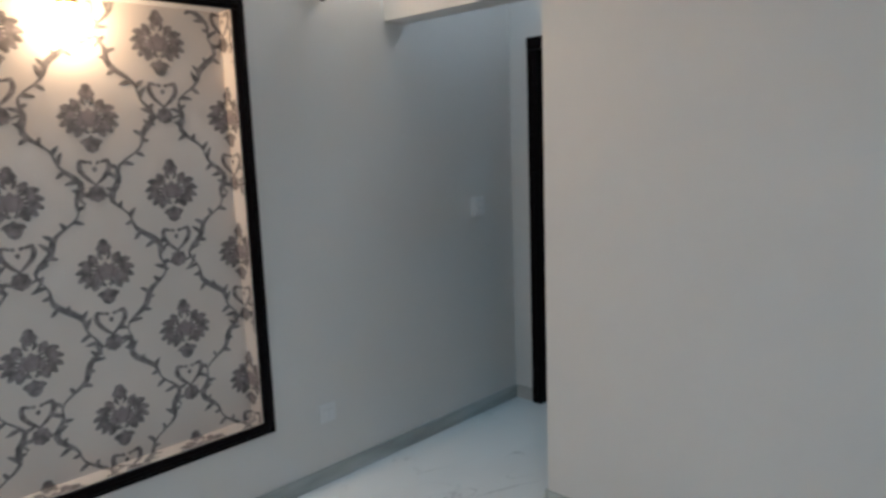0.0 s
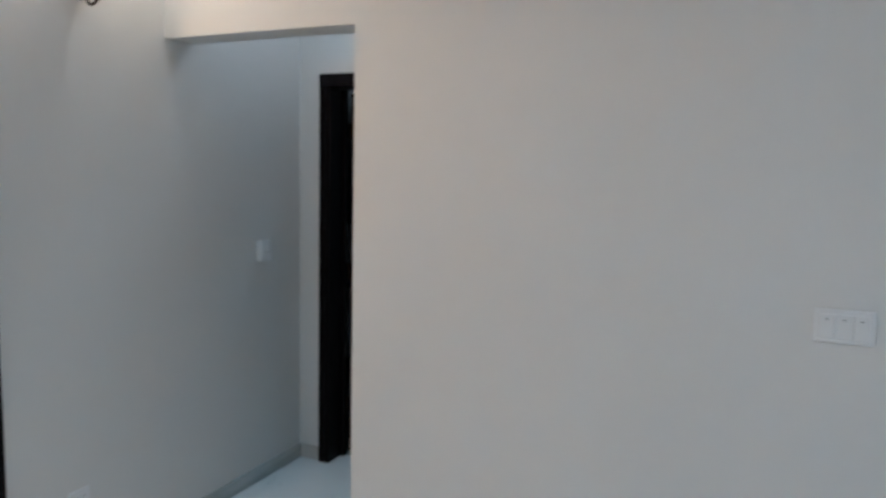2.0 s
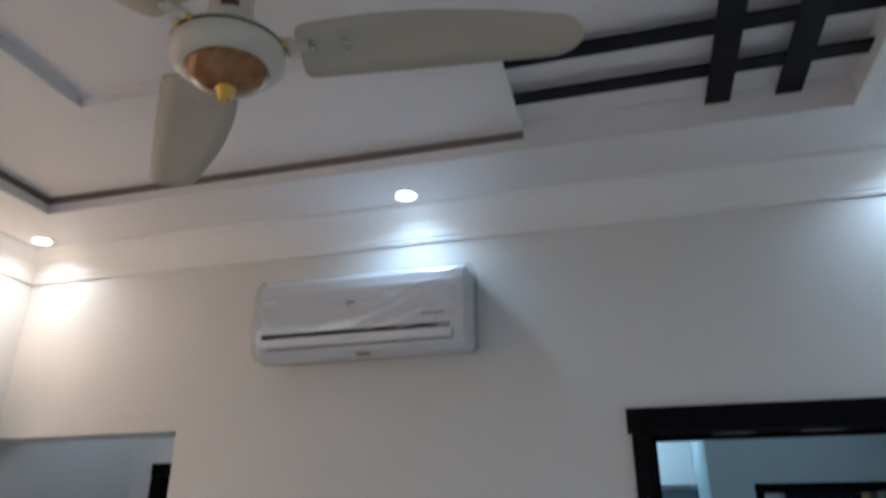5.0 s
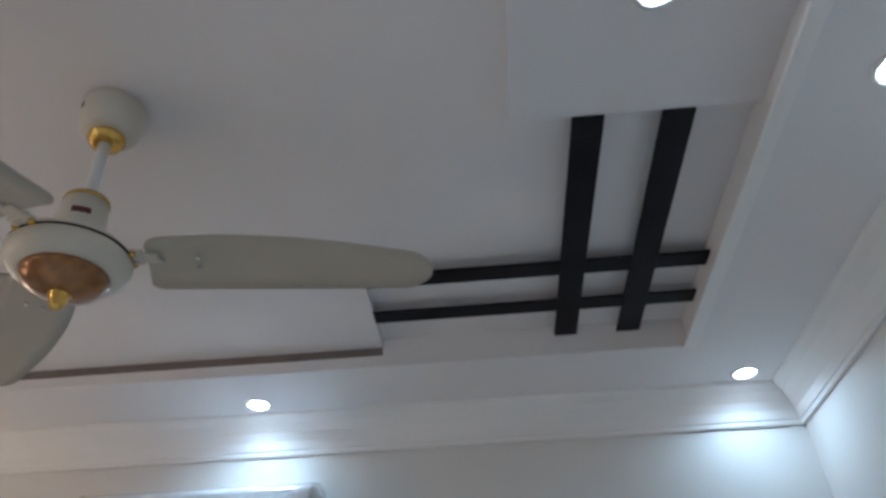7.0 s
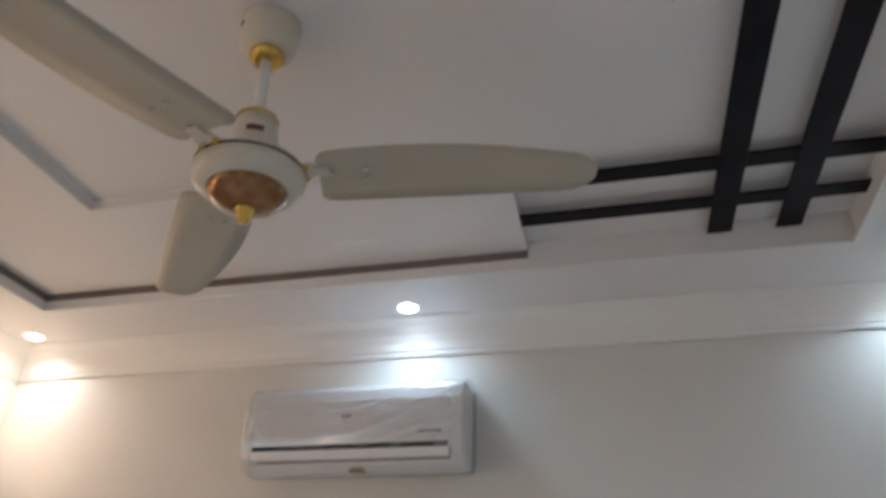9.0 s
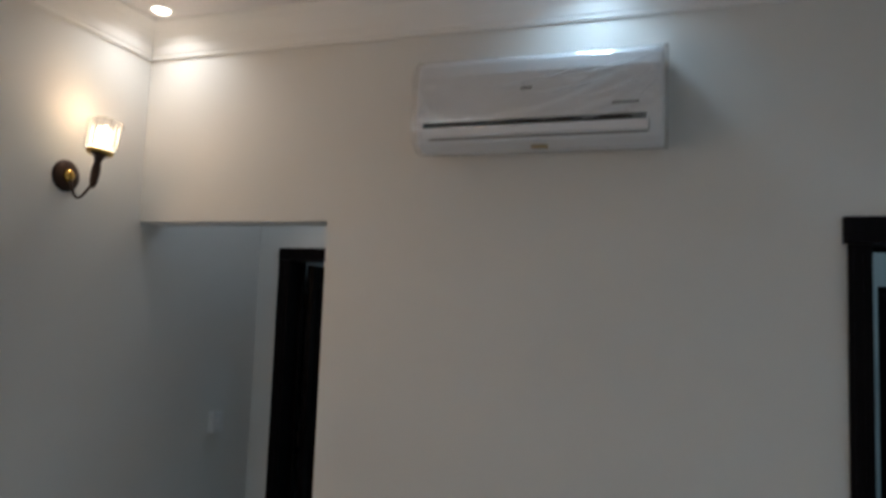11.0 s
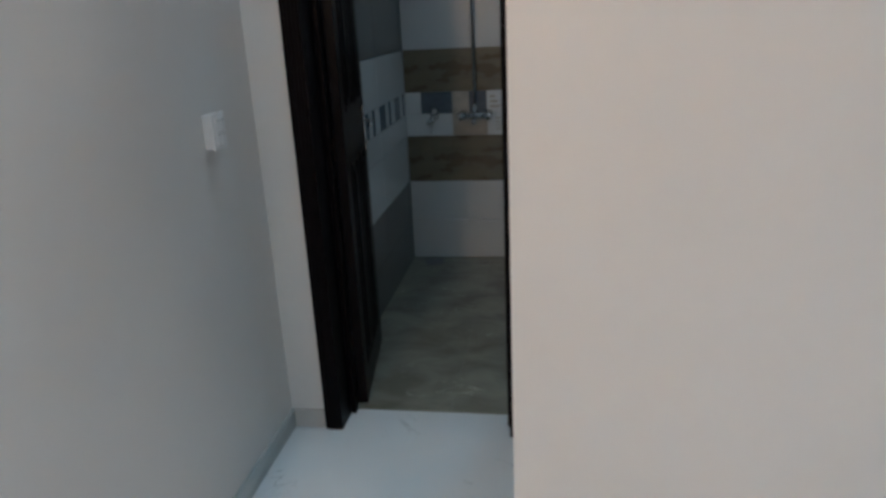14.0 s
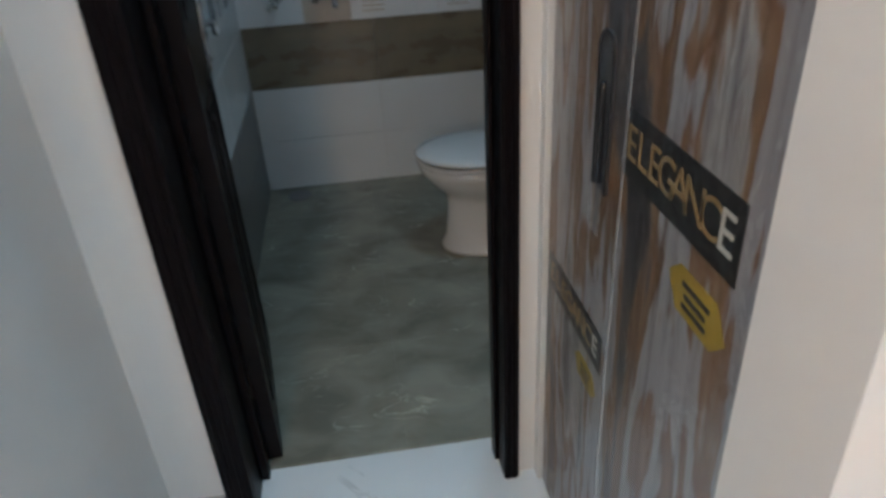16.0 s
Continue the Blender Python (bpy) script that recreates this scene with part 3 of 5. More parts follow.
def wallpaper():
    S, P, y0, z0, x = 0.281, 0.560, -1.360, 1.150, -0.0842
    flowers, vines, pale = bmesh.new(), bmesh.new(), bmesh.new()
    for k in range(-9, 5):
        cy = y0 + k * S
        if not NI[0] - 0.2 < cy < NI[1] + 0.2:
            continue
        for r in range(-3, 4):
            cz = z0 + r * P + (P / 2 if k % 2 else 0)
            if not NI[2] - 0.35 < cz < NI[3] + 0.35:
                continue
            up = math.pi / 2
            lay = 0.0
            for a, r0, l, w, c in ((0.64, 0.04, 0.05, 0.03, 0.05), (0.96, 0.042, 0.06, 0.033, 0.28), (1.28, 0.04, 0.065, 0.032, 0.34), (1.6, 0.038, 0.065, 0.031, 0.32), (1.96, 0.036, 0.057, 0.031, 0.24), (2.38, 0.036, 0.046, 0.03, 0.12)):
                for s in (1, -1):
                    lay += 0.00004
                    leaf_shape(flowers, cy + r0 * math.cos(up + s * a), cz + r0 * math.sin(up + s * a), up + s * a, l, w, x + lay, s * c, 0.1)
                    leaf_shape(flowers, cy + 0.02 * math.cos(up + s * a), cz - 0.012 + 0.02 * math.sin(up + s * a), up + s * a, 0.034, 0.013, x + lay + 0.00002, s * 0.1)
            for at, l, w in ((0.062, 0.052, 0.056), (0.096, 0.03, 0.034)):
                lay += 0.00004
                leaf_shape(flowers, cy, cz + at, up, l, w, x + lay, 0, 0.06)
            for s in (1, -1):
                lay += 0.00004
                leaf_shape(flowers, cy + s * 0.006, cz + 0.046, up - s * 0.75, 0.036, 0.016, x + lay, s * 0.3)
                leaf_shape(flowers, cy + s * 0.008, cz - 0.066, -up + s * 0.8, 0.036, 0.02, x + lay, s * 0.2)
            lay += 0.00004
            leaf_shape(flowers, cy, cz - 0.056, -up, 0.066, 0.056, x + lay, 0, 0.1)
            for k2, (a, l, w) in enumerate(((0.8, 0.056, 0.03), (-0.8, 0.056, 0.03), (0.4, 0.068, 0.032), (-0.4, 0.068, 0.032), (0, 0.072, 0.034))):
                leaf_shape(pale, cy, cz - 0.03, up + a, l, w, x + lay + 0.0003 + 0.00004 * k2)
            for s in (1, -1):
                bowl = [(cy + s * (0.004 + 0.05 * t), cz - 0.047 + 0.006 * t + 0.03 * t ** 3) for t in [q / 8 for q in range(9)]]
                stroke(vines, bowl, lambda t: 0.011 - 0.007 * t, x + lay + 0.0008 + 0.00004 * s)
                rise = [(cy + s * (0.012 + 0.022 * t), cz - 0.04 + 0.075 * t) for t in [q / 6 for q in range(7)]]
                stroke(flowers, rise, lambda t: 0.008 - 0.004 * t, x + lay + 0.0009 + 0.00004 * s)
            hz = cz - 0.185
            for s in (-1, 1):
                heart = [(cy + s * (0.002 + 0.05 * math.sin(math.pi * t * 0.86)), hz - 0.05 + 0.115 * t - 0.035 * max(t - 0.75, 0) * 4 * t) for t in [q / 12 for q in range(13)]]
                stroke(flowers, heart, lambda t: 0.009 + 0.01 * math.sin(math.pi * t), x)
                leaf_shape(flowers, cy + s * 0.022, hz + 0.036, up + s * 2.2, 0.02, 0.014, x + 0.0005)
            leaf_shape(flowers, cy, hz - 0.006, up, 0.022, 0.018, x)
            rz = cz - 0.268
            for q in range(8):
                lay += 0.00004
                leaf_shape(flowers, cy, rz, q * math.pi / 4, 0.034, 0.028, x + lay)
            for s in (-1, 1):
                curl = [(cy + s * (0.028 + 0.034 * math.sin(2.6 * t)), rz - 0.012 + 0.045 * t * math.cos(2.2 * t)) for t in [q / 9 for q in range(10)]]
                stroke(vines, curl, 0.009, x + 0.0002)
        # one winding stem in the gap beside each column
        A = S / 2 - 0.058
        ph = z0 - 0.268 + (P / 2 if k % 2 else 0)
        zz = [NI[2] - 0.1 + q * 0.02 for q in range(int((NI[3] - NI[2]) / 0.02) + 7)]
        path = [(cy + S / 2 - A * math.cos(2 * math.pi * (q - ph) / P) + 0.013 * math.sin(q * 52), q) for q in zz]
        stroke(vines, path, lambda t: 0.0155 + 0.0085 * math.sin(t * 52), x + 0.0001)
        for i in range(1, len(path) - 1):
            if i % 5 in (0, 3):
                continue
            dy, dz = path[i + 1][0] - path[i - 1][0], path[i + 1][1] - path[i - 1][1]
            a = math.atan2(dz, dy)
            s = 1 if i % 2 else -1
            leaf_shape(vines, path[i][0], path[i][1], a + s * (0.55 + 0.25 * math.sin(i * 3.1)), 0.026 + 0.012 * (i % 3), 0.02, x + 0.0003 + 0.00002 * (i % 5), s * 0.5)
    for b in (flowers, vines, pale):
        clip_niche(b)
        fold(b, x)
    return flowers, vines, pale


structure("wall_niche_lining", box(-0.085, NI[1] - 0.0014, NI[2], -0.0005, NI[1], NI[3], bm=box(-0.085, NI[0], NI[2], -0.0005, NI[1] - 0.0014, NI[2] + 0.0014)), PAPER, "pale wallpaper on the niche returns", "wall")
nf, nv, npale = wallpaper()
paper = thing("wallpaper_pattern", (-0.084, (NI[0] + NI[1]) / 2, NI[2]), "grey damask flowers and winding stems printed on pale wallpaper", "wallpaper", kind="structure")
tagged(part("flower_print", nf, PRINT, paper, "grey damask flowers and hearts"), kind="stuff")
tagged(part("flower_heart_print", npale, PALE, paper, "pale hearts of the damask flowers"), kind="stuff")
tagged(part("stem_print", nv, VINE, paper, "dark grey winding thorny stems"), kind="stuff")
pf = thing("panel_moulding", (0.0, (NI[0] + NI[1]) / 2, NI[2]), "black wooden moulding round the wallpaper niche", "moulding")
for za, zb, nm in ((NI[2] - 0.05, NI[2], "bottom_rail"), (NI[3], NI[3] + 0.05, "top_rail")):
    b = box(0.0, NI[0] - 0.05, za, 0.02, NI[1] + 0.05, zb, 0.004)
    box(0.018, NI[0] - 0.02, (za + zb) / 2 - 0.008, 0.026, NI[1] + 0.02, (za + zb) / 2 + 0.008, 0.003, 1, bm=b)
    part(nm, b, DARK, pf)
for ya, yb in ((NI[0] - 0.05, NI[0]), (NI[1], NI[1] + 0.05)):
    b = box(0.0, ya, NI[2] + 0.0005, 0.02, yb, NI[3] - 0.0005, 0.004)
    box(0.018, (ya + yb) / 2 - 0.008, NI[2] - 0.02, 0.026, (ya + yb) / 2 + 0.008, NI[3] + 0.02, 0.003, 1, bm=b)
    part("side_rail", b, DARK, pf)


def niche_lamp(y):
    z = NI[3]
    root = thing("niche_spotlight", (-0.04, y, z), "small warm spotlight under the top of the niche", "spotlight", "niche spotlights")
    part("housing", lathe([(0.03, 0.0), (0.034, -0.004), (0.034, -0.03), (0.028, -0.035)], (-0.042, y, z), 24), BRASS, root, soft=True)
    part("lens", lathe([(0.001, -0.034), (0.026, -0.034), (0.024, -0.052), (0.012, -0.062), (0.001, -0.064)], (-0.042, y, z), 24), BULB, root, "glowing warm bulb", soft=True)
    lamp("niche_light", "POINT", (-0.042, y, z - 0.085), NICHE_W, WARM, root, 0.02)
    return root


nl = niche_lamp(-1.405)
# Two unseen copies, added to bring more warm light into the niche.
for y in (-2.13, -2.85):
    copy_thing(nl, pose(-0.04, y, NI[3]))


# ---- ceiling lights ----
def downlight(x, y, z, color, lens, watts, label, spread=146):
    root = thing("downlight", (x, y, z), label, "downlight", "recessed ceiling downlights")
    part("trim_ring", lathe([(0.036, 0.0), (0.052, 0.0), (0.052, -0.004), (0.046, -0.007), (0.038, -0.005)], (x, y, z), 32, ring=True), WHITE, root, soft=True)
    part("lens", lathe([(0.001, -0.001), (0.038, -0.001), (0.0375, -0.004), (0.031, -0.0075), (0.017, -0.0095), (0.001, -0.01)], (x, y, z), 24), lens, root, "glowing lens", soft=True)
    lamp("downlight_beam", "AREA", (x, y, z - 0.014), watts, color, root, 0.07, spread=spread)
    return root


warm_dl = downlight(0.203, -0.19, RZ, (1.0, 0.89, 0.78), LENS_W, CORNER_W, "lit round warm-white recessed ceiling downlight")
cool_dl = downlight(1.967, -0.188, RZ, COOL, LENS_C, DOWN_W, "lit round cool-white recessed ceiling downlight")
for x, y, z in ((3.806, -0.188, RZ), (3.781, -1.576, RZ), (3.252, -1.775, 3.095)):
    copy_thing(cool_dl, pose(x, y, z))
# Unseen downlights at the rear, added to light the room.
unseen_dl = downlight(3.79, -2.96, RZ, COOL, LENS_C, REAR_W, "lit round cool-white recessed ceiling downlight", 160)
for x, y in ((1.967, -4.0), (0.203, -4.0), (0.203, -2.96)):
    copy_thing(unseen_dl, pose(x, y, RZ))


# ---- ceiling beams ----
def beam(x0, y0, x1, y1, low):
    ob = part("ceiling_beam", box(x0, y0, low, x1, y1, low + 0.009, 0.001, 1), BLACKBEAM)
    tagged(ob, "black flat beam crossing the ceiling recess", "beam", "crossed ceiling beams")


beam(2.4825, -0.862, 3.555, -0.794, 3.09)
beam(2.4825, -0.653, 3.555, -0.589, 3.09)
beam(3.098, -1.4425, 3.177, -0.432, 3.0875)
beam(3.317, -1.4425, 3.397, -0.432, 3.0875)


# ---- ceiling fan ----
def ceiling_fan(x, y, top):
    root = thing("ceiling_fan", (x, y, top), "cream ceiling fan with copper-brown cap and three blades", "ceiling fan")
    can = part("canopy", lathe([(0.001, 0), (0.074, 0), (0.0745, -0.004), (0.071, -0.007), (0.073, -0.012), (0.07, -0.05), (0.064, -0.076), (0.054, -0.088), (0.042, -0.092), (0.001, -0.092)], (x, y, top), 36), CREAM, root, soft=True)
    part("brass_collar", lathe([(0.026, -0.09), (0.038, -0.09), (0.042, -0.096), (0.042, -0.104), (0.036, -0.11), (0.035, -0.116), (0.026, -0.118)], (x, y, top), 32), BRASS, can, "polished brass collar", soft=True)
    tab = box(-0.001, -0.006, -0.008, 0.001, 0.006, 0.008, 0.0006, 1)
    bmesh.ops.rotate(tab, verts=tab.verts, cent=(0, 0, 0), matrix=Matrix.Rotation(radians(-128), 3, "Z"))
    bmesh.ops.translate(tab, verts=tab.verts, vec=(x + 0.0715 * math.cos(radians(-128)), y + 0.0715 * math.sin(radians(-128)), top - 0.034))
    part("red_tag", tab, RED, can, "small dark red sticker")
    part("down_rod", tube([(x, y, top - 0.09), (x, y, top - 0.34)], 0.0145, 16), WHITE, root, "white down rod", soft=True)
    z = top - 0.384

    def turned(rings):
        return [(r * 0.95, h * 0.93) for r, h in rings]

    part("neck", lathe([(0.03, 0.09), (0.046, 0.088), (0.05, 0.05), (0.058, 0.0), (0.075, -0.03), (0.001, -0.03)], (x, y, z), 32), CREAM, root, soft=True)
    part("neck_ring", lathe([(0.02, 0.098), (0.046, 0.097), (0.048, 0.088), (0.02, 0.088)], (x, y, z), 32), BRASS, root, "brass ring", soft=True)
    for k in range(5):
        a = radians(-78 + k * 8)
        bar = box(-0.002, -0.0035, 0.03, 0.002, 0.0035, 0.043)
        bmesh.ops.rotate(bar, verts=bar.verts, cent=(0, 0, 0), matrix=Matrix.Rotation(a, 3, "Z"))
        bmesh.ops.translate(bar, verts=bar.verts, vec=(x + 0.0535 * math.cos(a), y + 0.0535 * math.sin(a), z))
        part("lettering_bar", bar, RED, root)
    motor = part("motor_housing", lathe(turned([(0.06, -0.012), (0.096, -0.022), (0.121, -0.040), (0.127, -0.052), (0.123, -0.056), (0.129, -0.062), (0.126, -0.084), (0.113, -0.098), (0.092, -0.106), (0.001, -0.106)]), (x, y, z), 48), CREAM, root, soft=True)
    part("seam_ring", lathe(turned([(0.1, -0.052), (0.1275, -0.0525), (0.1275, -0.0555), (0.1, -0.056)]), (x, y, z), 48), BRONZE, motor)
    part("upper_ring", lathe(turned([(0.07, -0.0195), (0.0915, -0.0195), (0.0945, -0.0215), (0.0945, -0.0235), (0.07, -0.024)]), (x, y, z), 48), BRONZE, motor, "thin dark upper seam")
    cap = part("cap", lathe(turned([(0.088, -0.102), (0.092, -0.108), (0.088, -0.118), (0.074, -0.134), (0.05, -0.146), (0.024, -0.151), (0.001, -0.151)]), (x, y, z), 48), COPPER, root, "copper-brown lacquered cap", soft=True)
    part("finial", lathe(turned([(0.022, -0.149), (0.024, -0.155), (0.019, -0.160), (0.016, -0.176), (0.011, -0.186), (0.001, -0.189)]), (x, y, z), 20), BRASS, cap, "brass finial", soft=True)
    for k in range(3):
        a = radians(14.2 + 120 * k)
        rot = Matrix.Translation((x, y, z - 0.04)) @ Matrix.Rotation(a, 4, "Z")
        arm = box(0.105, -0.024, -0.007, 0.142, 0.024, 0.005, 0.005)
        box(0.138, -0.014, -0.005, 0.17, 0.018, 0.003, 0.003, bm=arm)
        for yy in (-0.02, 0.02):
            lathe([(0.001, -0.012), (0.007, -0.011), (0.008, -0.005)], (0.126, yy * 0.7, 0), 12, bm=arm)
        bmesh.ops.transform(arm, matrix=rot, verts=arm.verts)
        bracket = part("blade_bracket", arm, CREAM, root)
        for yy in (-0.019, 0.019):
            scr = lathe([(0.001, -0.015), (0.006, -0.0145), (0.0085, -0.011), (0.0085, -0.006)], (0.121, yy, 0), 12)
            bmesh.ops.transform(scr, matrix=rot, verts=scr.verts)
            part("brass_screw", scr, BRASS, bracket, "brass screw", soft=True)
        bl = bmesh.new()
        tops, bots = [], []
        n = 72
        outline = []
        for i in range(n + 1):
            t = 0.5 - 0.5 * math.cos(math.pi * i / n)
            far = 0.106 - 0.053 * t
            near = -0.05 - 0.031 * math.sin(math.pi * t ** 0.85) - 0.004 * t
            mid, half = (far + near) / 2, (far - near) * 0.54
            if t > 0.9:
                half *= math.sqrt(max(1 - ((t - 0.9) / 0.1) ** 2, 0))
            if t < 0.045:
                half *= 0.72 + 0.28 * math.sqrt(max(1 - ((0.045 - t) / 0.045) ** 2, 0))
            outline.append((0.146 + 0.612 * t, mid, max(half, 0.003), t))
        grid = []
        for u, mid, w, t in outline:
            grid.append([(u, mid + k * w, 0.006 * (1 - k * k) - (mid + k * w) * 0.07 - 0.004 * t) for k in (-1, -0.5, 0, 0.5, 1)])
        up = [[bl.verts.new(Vector(p) + Vector((0, 0, 0.0025))) for p in row] for row in grid]
        dn = [[bl.verts.new(Vector(p) - Vector((0, 0, 0.0025))) for p in row] for row in grid]
        for i in range(n):
            for j in range(4):
                bl.faces.new((up[i][j], up[i + 1][j], up[i + 1][j + 1], up[i][j + 1]))
                bl.faces.new((dn[i][j], dn[i][j + 1], dn[i + 1][j + 1], dn[i + 1][j]))
            for j in (0, 4):
                bl.faces.new((up[i][j], up[i + 1][j], dn[i + 1][j], dn[i][j]))
        for i in (0, n):
            for j in range(4):
                bl.faces.new((up[i][j], up[i][j + 1], dn[i][j + 1], dn[i][j]))
        bmesh.ops.transform(bl, matrix=rot, verts=bl.verts)
        blade = part("blade", bl, BLADE, root, "cream metal fan blade", soft=True)
        for u, v in ((0.178, 0.006), (0.252, 0.022), (0.252, -0.014)):
            scr = lathe([(0.001, -0.009), (0.005, -0.008), (0.006, -0.002)], (u, v, 0), 10)
            bmesh.ops.transform(scr, matrix=rot, verts=scr.verts)
            part("screw", scr, CHROME, blade)
    return root


fan = ceiling_fan(1.998, -1.55, 3.135)
fan.matrix_basis = pose(1.998, -1.55, 3.135, 3.2, -1.2)


# ---- split air conditioner ----
def air_conditioner(x0, x1, z0, z1):
    root = thing("air_conditioner", ((x0 + x1) / 2, 0, z0), "white split air conditioner still wrapped in clear film", "air conditioner")
    prof = [(0.0, z0 + 0.035), (-0.06, z0 + 0.004), (-0.13, z0), (-0.175, z0 + 0.022), (-0.192, z0 + 0.06), (-0.196, z0 + 0.12), (-0.192, z1 - 0.08), (-0.178, z1 - 0.035), (-0.14, z1 - 0.008), (-0.09, z1), (0.0, z1)]

    def hull(grow, xa, xb, ripple=0.0, rows=2):
        bm = bmesh.new()
        cols = []
        line = prof
        if ripple:
            line = [tuple(Vector(p).lerp(Vector(q), f)) for p, q in zip(prof, prof[1:]) for f in [g / max(1, int((Vector(q) - Vector(p)).length / 0.009)) for g in range(max(1, int((Vector(q) - Vector(p)).length / 0.009)))]] + [prof[-1]]
        for i in range(rows):
            x = xa + (xb - xa) * i / (rows - 1)
            end = min(i, rows - 1 - i)
            col = []
            for k, (py, pz) in enumerate(line):
                cz = (z0 + z1) / 2
                d = Vector((0, py, pz - cz)).normalized()
                q = Vector((x, py, pz)) + Vector((0, d.y, d.z)) * (grow if py < 0 else 0)
                if ripple:
                    u = (x - xa) / (xb - xa)
                    c1 = max(0.0, 1 - 5.5 * abs(noise.noise(Vector((x * 2.6, py * 6, (pz - 0.3 * x) * 17)))))
                    c2 = max(0.0, 1 - 5.5 * abs(noise.noise(Vector((x * 7 + 9, py * 9, (pz + 0.6 * x) * 17)))))
                    c3 = max(0.0, 1 - 4 * abs(noise.noise(Vector((x * 16 + 3, py * 12, (pz + 1.1 * x) * 11)))))
                    w = c1 * (0.1 + 0.9 * max(0, u - 0.3) / 0.7) + 0.7 * c2 * max(abs(u - 0.5) - 0.25, 0) / 0.25 + 0.5 * c3 * max(0, u - 0.8) / 0.2
                    w *= 0.15 + 0.85 * min(1, max(0, (pz - z0 - 0.085) / 0.05))
                    q += d * ripple * w * (py < 0) * (1 if end else 0.3)
                q.y = min(q.y, -0.0005)
                col.append(bm.verts.new(q))
            cols.append(col)
        n = len(line)
        for a, b in zip(cols, cols[1:]):
            for k in range(n):
                bm.faces.new((a[k], a[(k + 1) % n], b[(k + 1) % n], b[k]))
        bm.faces.new(cols[0])
        bm.faces.new(cols[-1])
        return bm

    b = hull(0, x0, x1)
    caps = [e for e in b.edges if all(abs(v.co.x - x0) < 1e-5 for v in e.verts) or all(abs(v.co.x - x1) < 1e-5 for v in e.verts)]
    bmesh.ops.bevel(b, geom=caps, offset=0.012, segments=3, affect="EDGES", profile=0.6)
    body = part("casing", b, ACWHITE, root)
    part("air_slot", box(x0 + 0.028, -0.1985, z0 + 0.071, x1 - 0.05, -0.186, z0 + 0.091, 0.002, 1), BLACKP, body, "dark outlet slot")
    flap = part("louvre_flap", box(x0 + 0.028, -0.2, z0 + 0.036, x1 - 0.045, -0.185, z0 + 0.0705, 0.006), ACWHITE, root)
    part("flap_gap", box(x0 + 0.05, -0.186, z0 + 0.029, x1 - 0.045, -0.17, z0 + 0.034), GREYP, flap)
    part("flap_end_gap", box(x1 - 0.0445, -0.1975, z0 + 0.036, x1 - 0.0415, -0.18, z0 + 0.071), GREYP, flap)
    part("badge", box((x0 + x1) / 2 - 0.045, -0.1975, z0 + 0.19, (x0 + x1) / 2 - 0.005, -0.19, z0 + 0.202, 0.002, 1), GREYP, body, "small grey badge")
    part("display_label", box(x1 - 0.16, -0.1985, z0 + 0.122, x1 - 0.075, -0.19, z0 + 0.133, 0.002, 1), GREYP, body, "grey printed line")
    part("sticker", box((x0 + x1) / 2 - 0.01, -0.16, z0 - 0.001, (x0 + x1) / 2 + 0.045, -0.125, z0 + 0.004), AMBER, body, "amber sticker on the underside")
    part("film_wrap", hull(0.005, x0 - 0.018, x1 + 0.014, 0.013, 190), ACFILM, root, "crumpled clear plastic wrapping", soft=True)
    for u0, h0, u1, h1, bend, w in ((0.3, 0.2, 0.8, 0.29, -0.02, 0.0035), (0.46, 0.17, 0.94, 0.27, -0.025, 0.004), (0.58, 0.22, 0.97, 0.285, -0.012, 0.003), (0.66, 0.15, 0.95, 0.225, -0.018, 0.0035), (0.72, 0.24, 0.985, 0.3, -0.01, 0.003), (0.84, 0.06, 0.88, 0.12, 0.004, 0.003), (0.9, 0.12, 0.985, 0.19, 0.012, 0.003), (0.96, 0.15, 0.99, 0.25, 0.01, 0.003), (0.08, 0.12, 0.1, 0.15, 0.0, 0.0025), (0.02, 0.11, 0.04, 0.17, 0.0, 0.0025)):
        bm, prev = bmesh.new(), None
        for k in range(25):
            t = k / 24
            xx, h = x0 + (u0 + (u1 - u0) * t) * (x1 - x0), h0 + (h1 - h0) * t + bend * math.sin(math.pi * t)
            zz = z0 + h
            lean = [(p, q) for p, q in zip(prof[3:], prof[4:]) if p[1] <= zz <= q[1]]
            yy = lean[0][0][0] + (lean[0][1][0] - lean[0][0][0]) * (zz - lean[0][0][1]) / max(lean[0][1][1] - lean[0][0][1], 1e-6) if lean else -0.15
            ww = w * math.sin(math.pi * t) ** 0.6 * (0.6 + 0.5 * abs(noise.noise(Vector((t * 5, u0 * 30, h0 * 20)))))
            cur = [bm.verts.new((xx, yy - 0.013 - dy, zz + dz * ww)) for dz, dy in ((-1, 0.006), (0, 0.004), (1, 0))]
            if prev:
                for a in (0, 1):
                    bm.faces.new((prev[a], prev[a + 1], cur[a + 1], cur[a]))
            prev = cur
        part("film_crease", bm, CREASE, root, "shiny crease of the wrapping film", soft=True)
    return root


air_conditioner(1.358, 2.198, 2.388, 2.722)


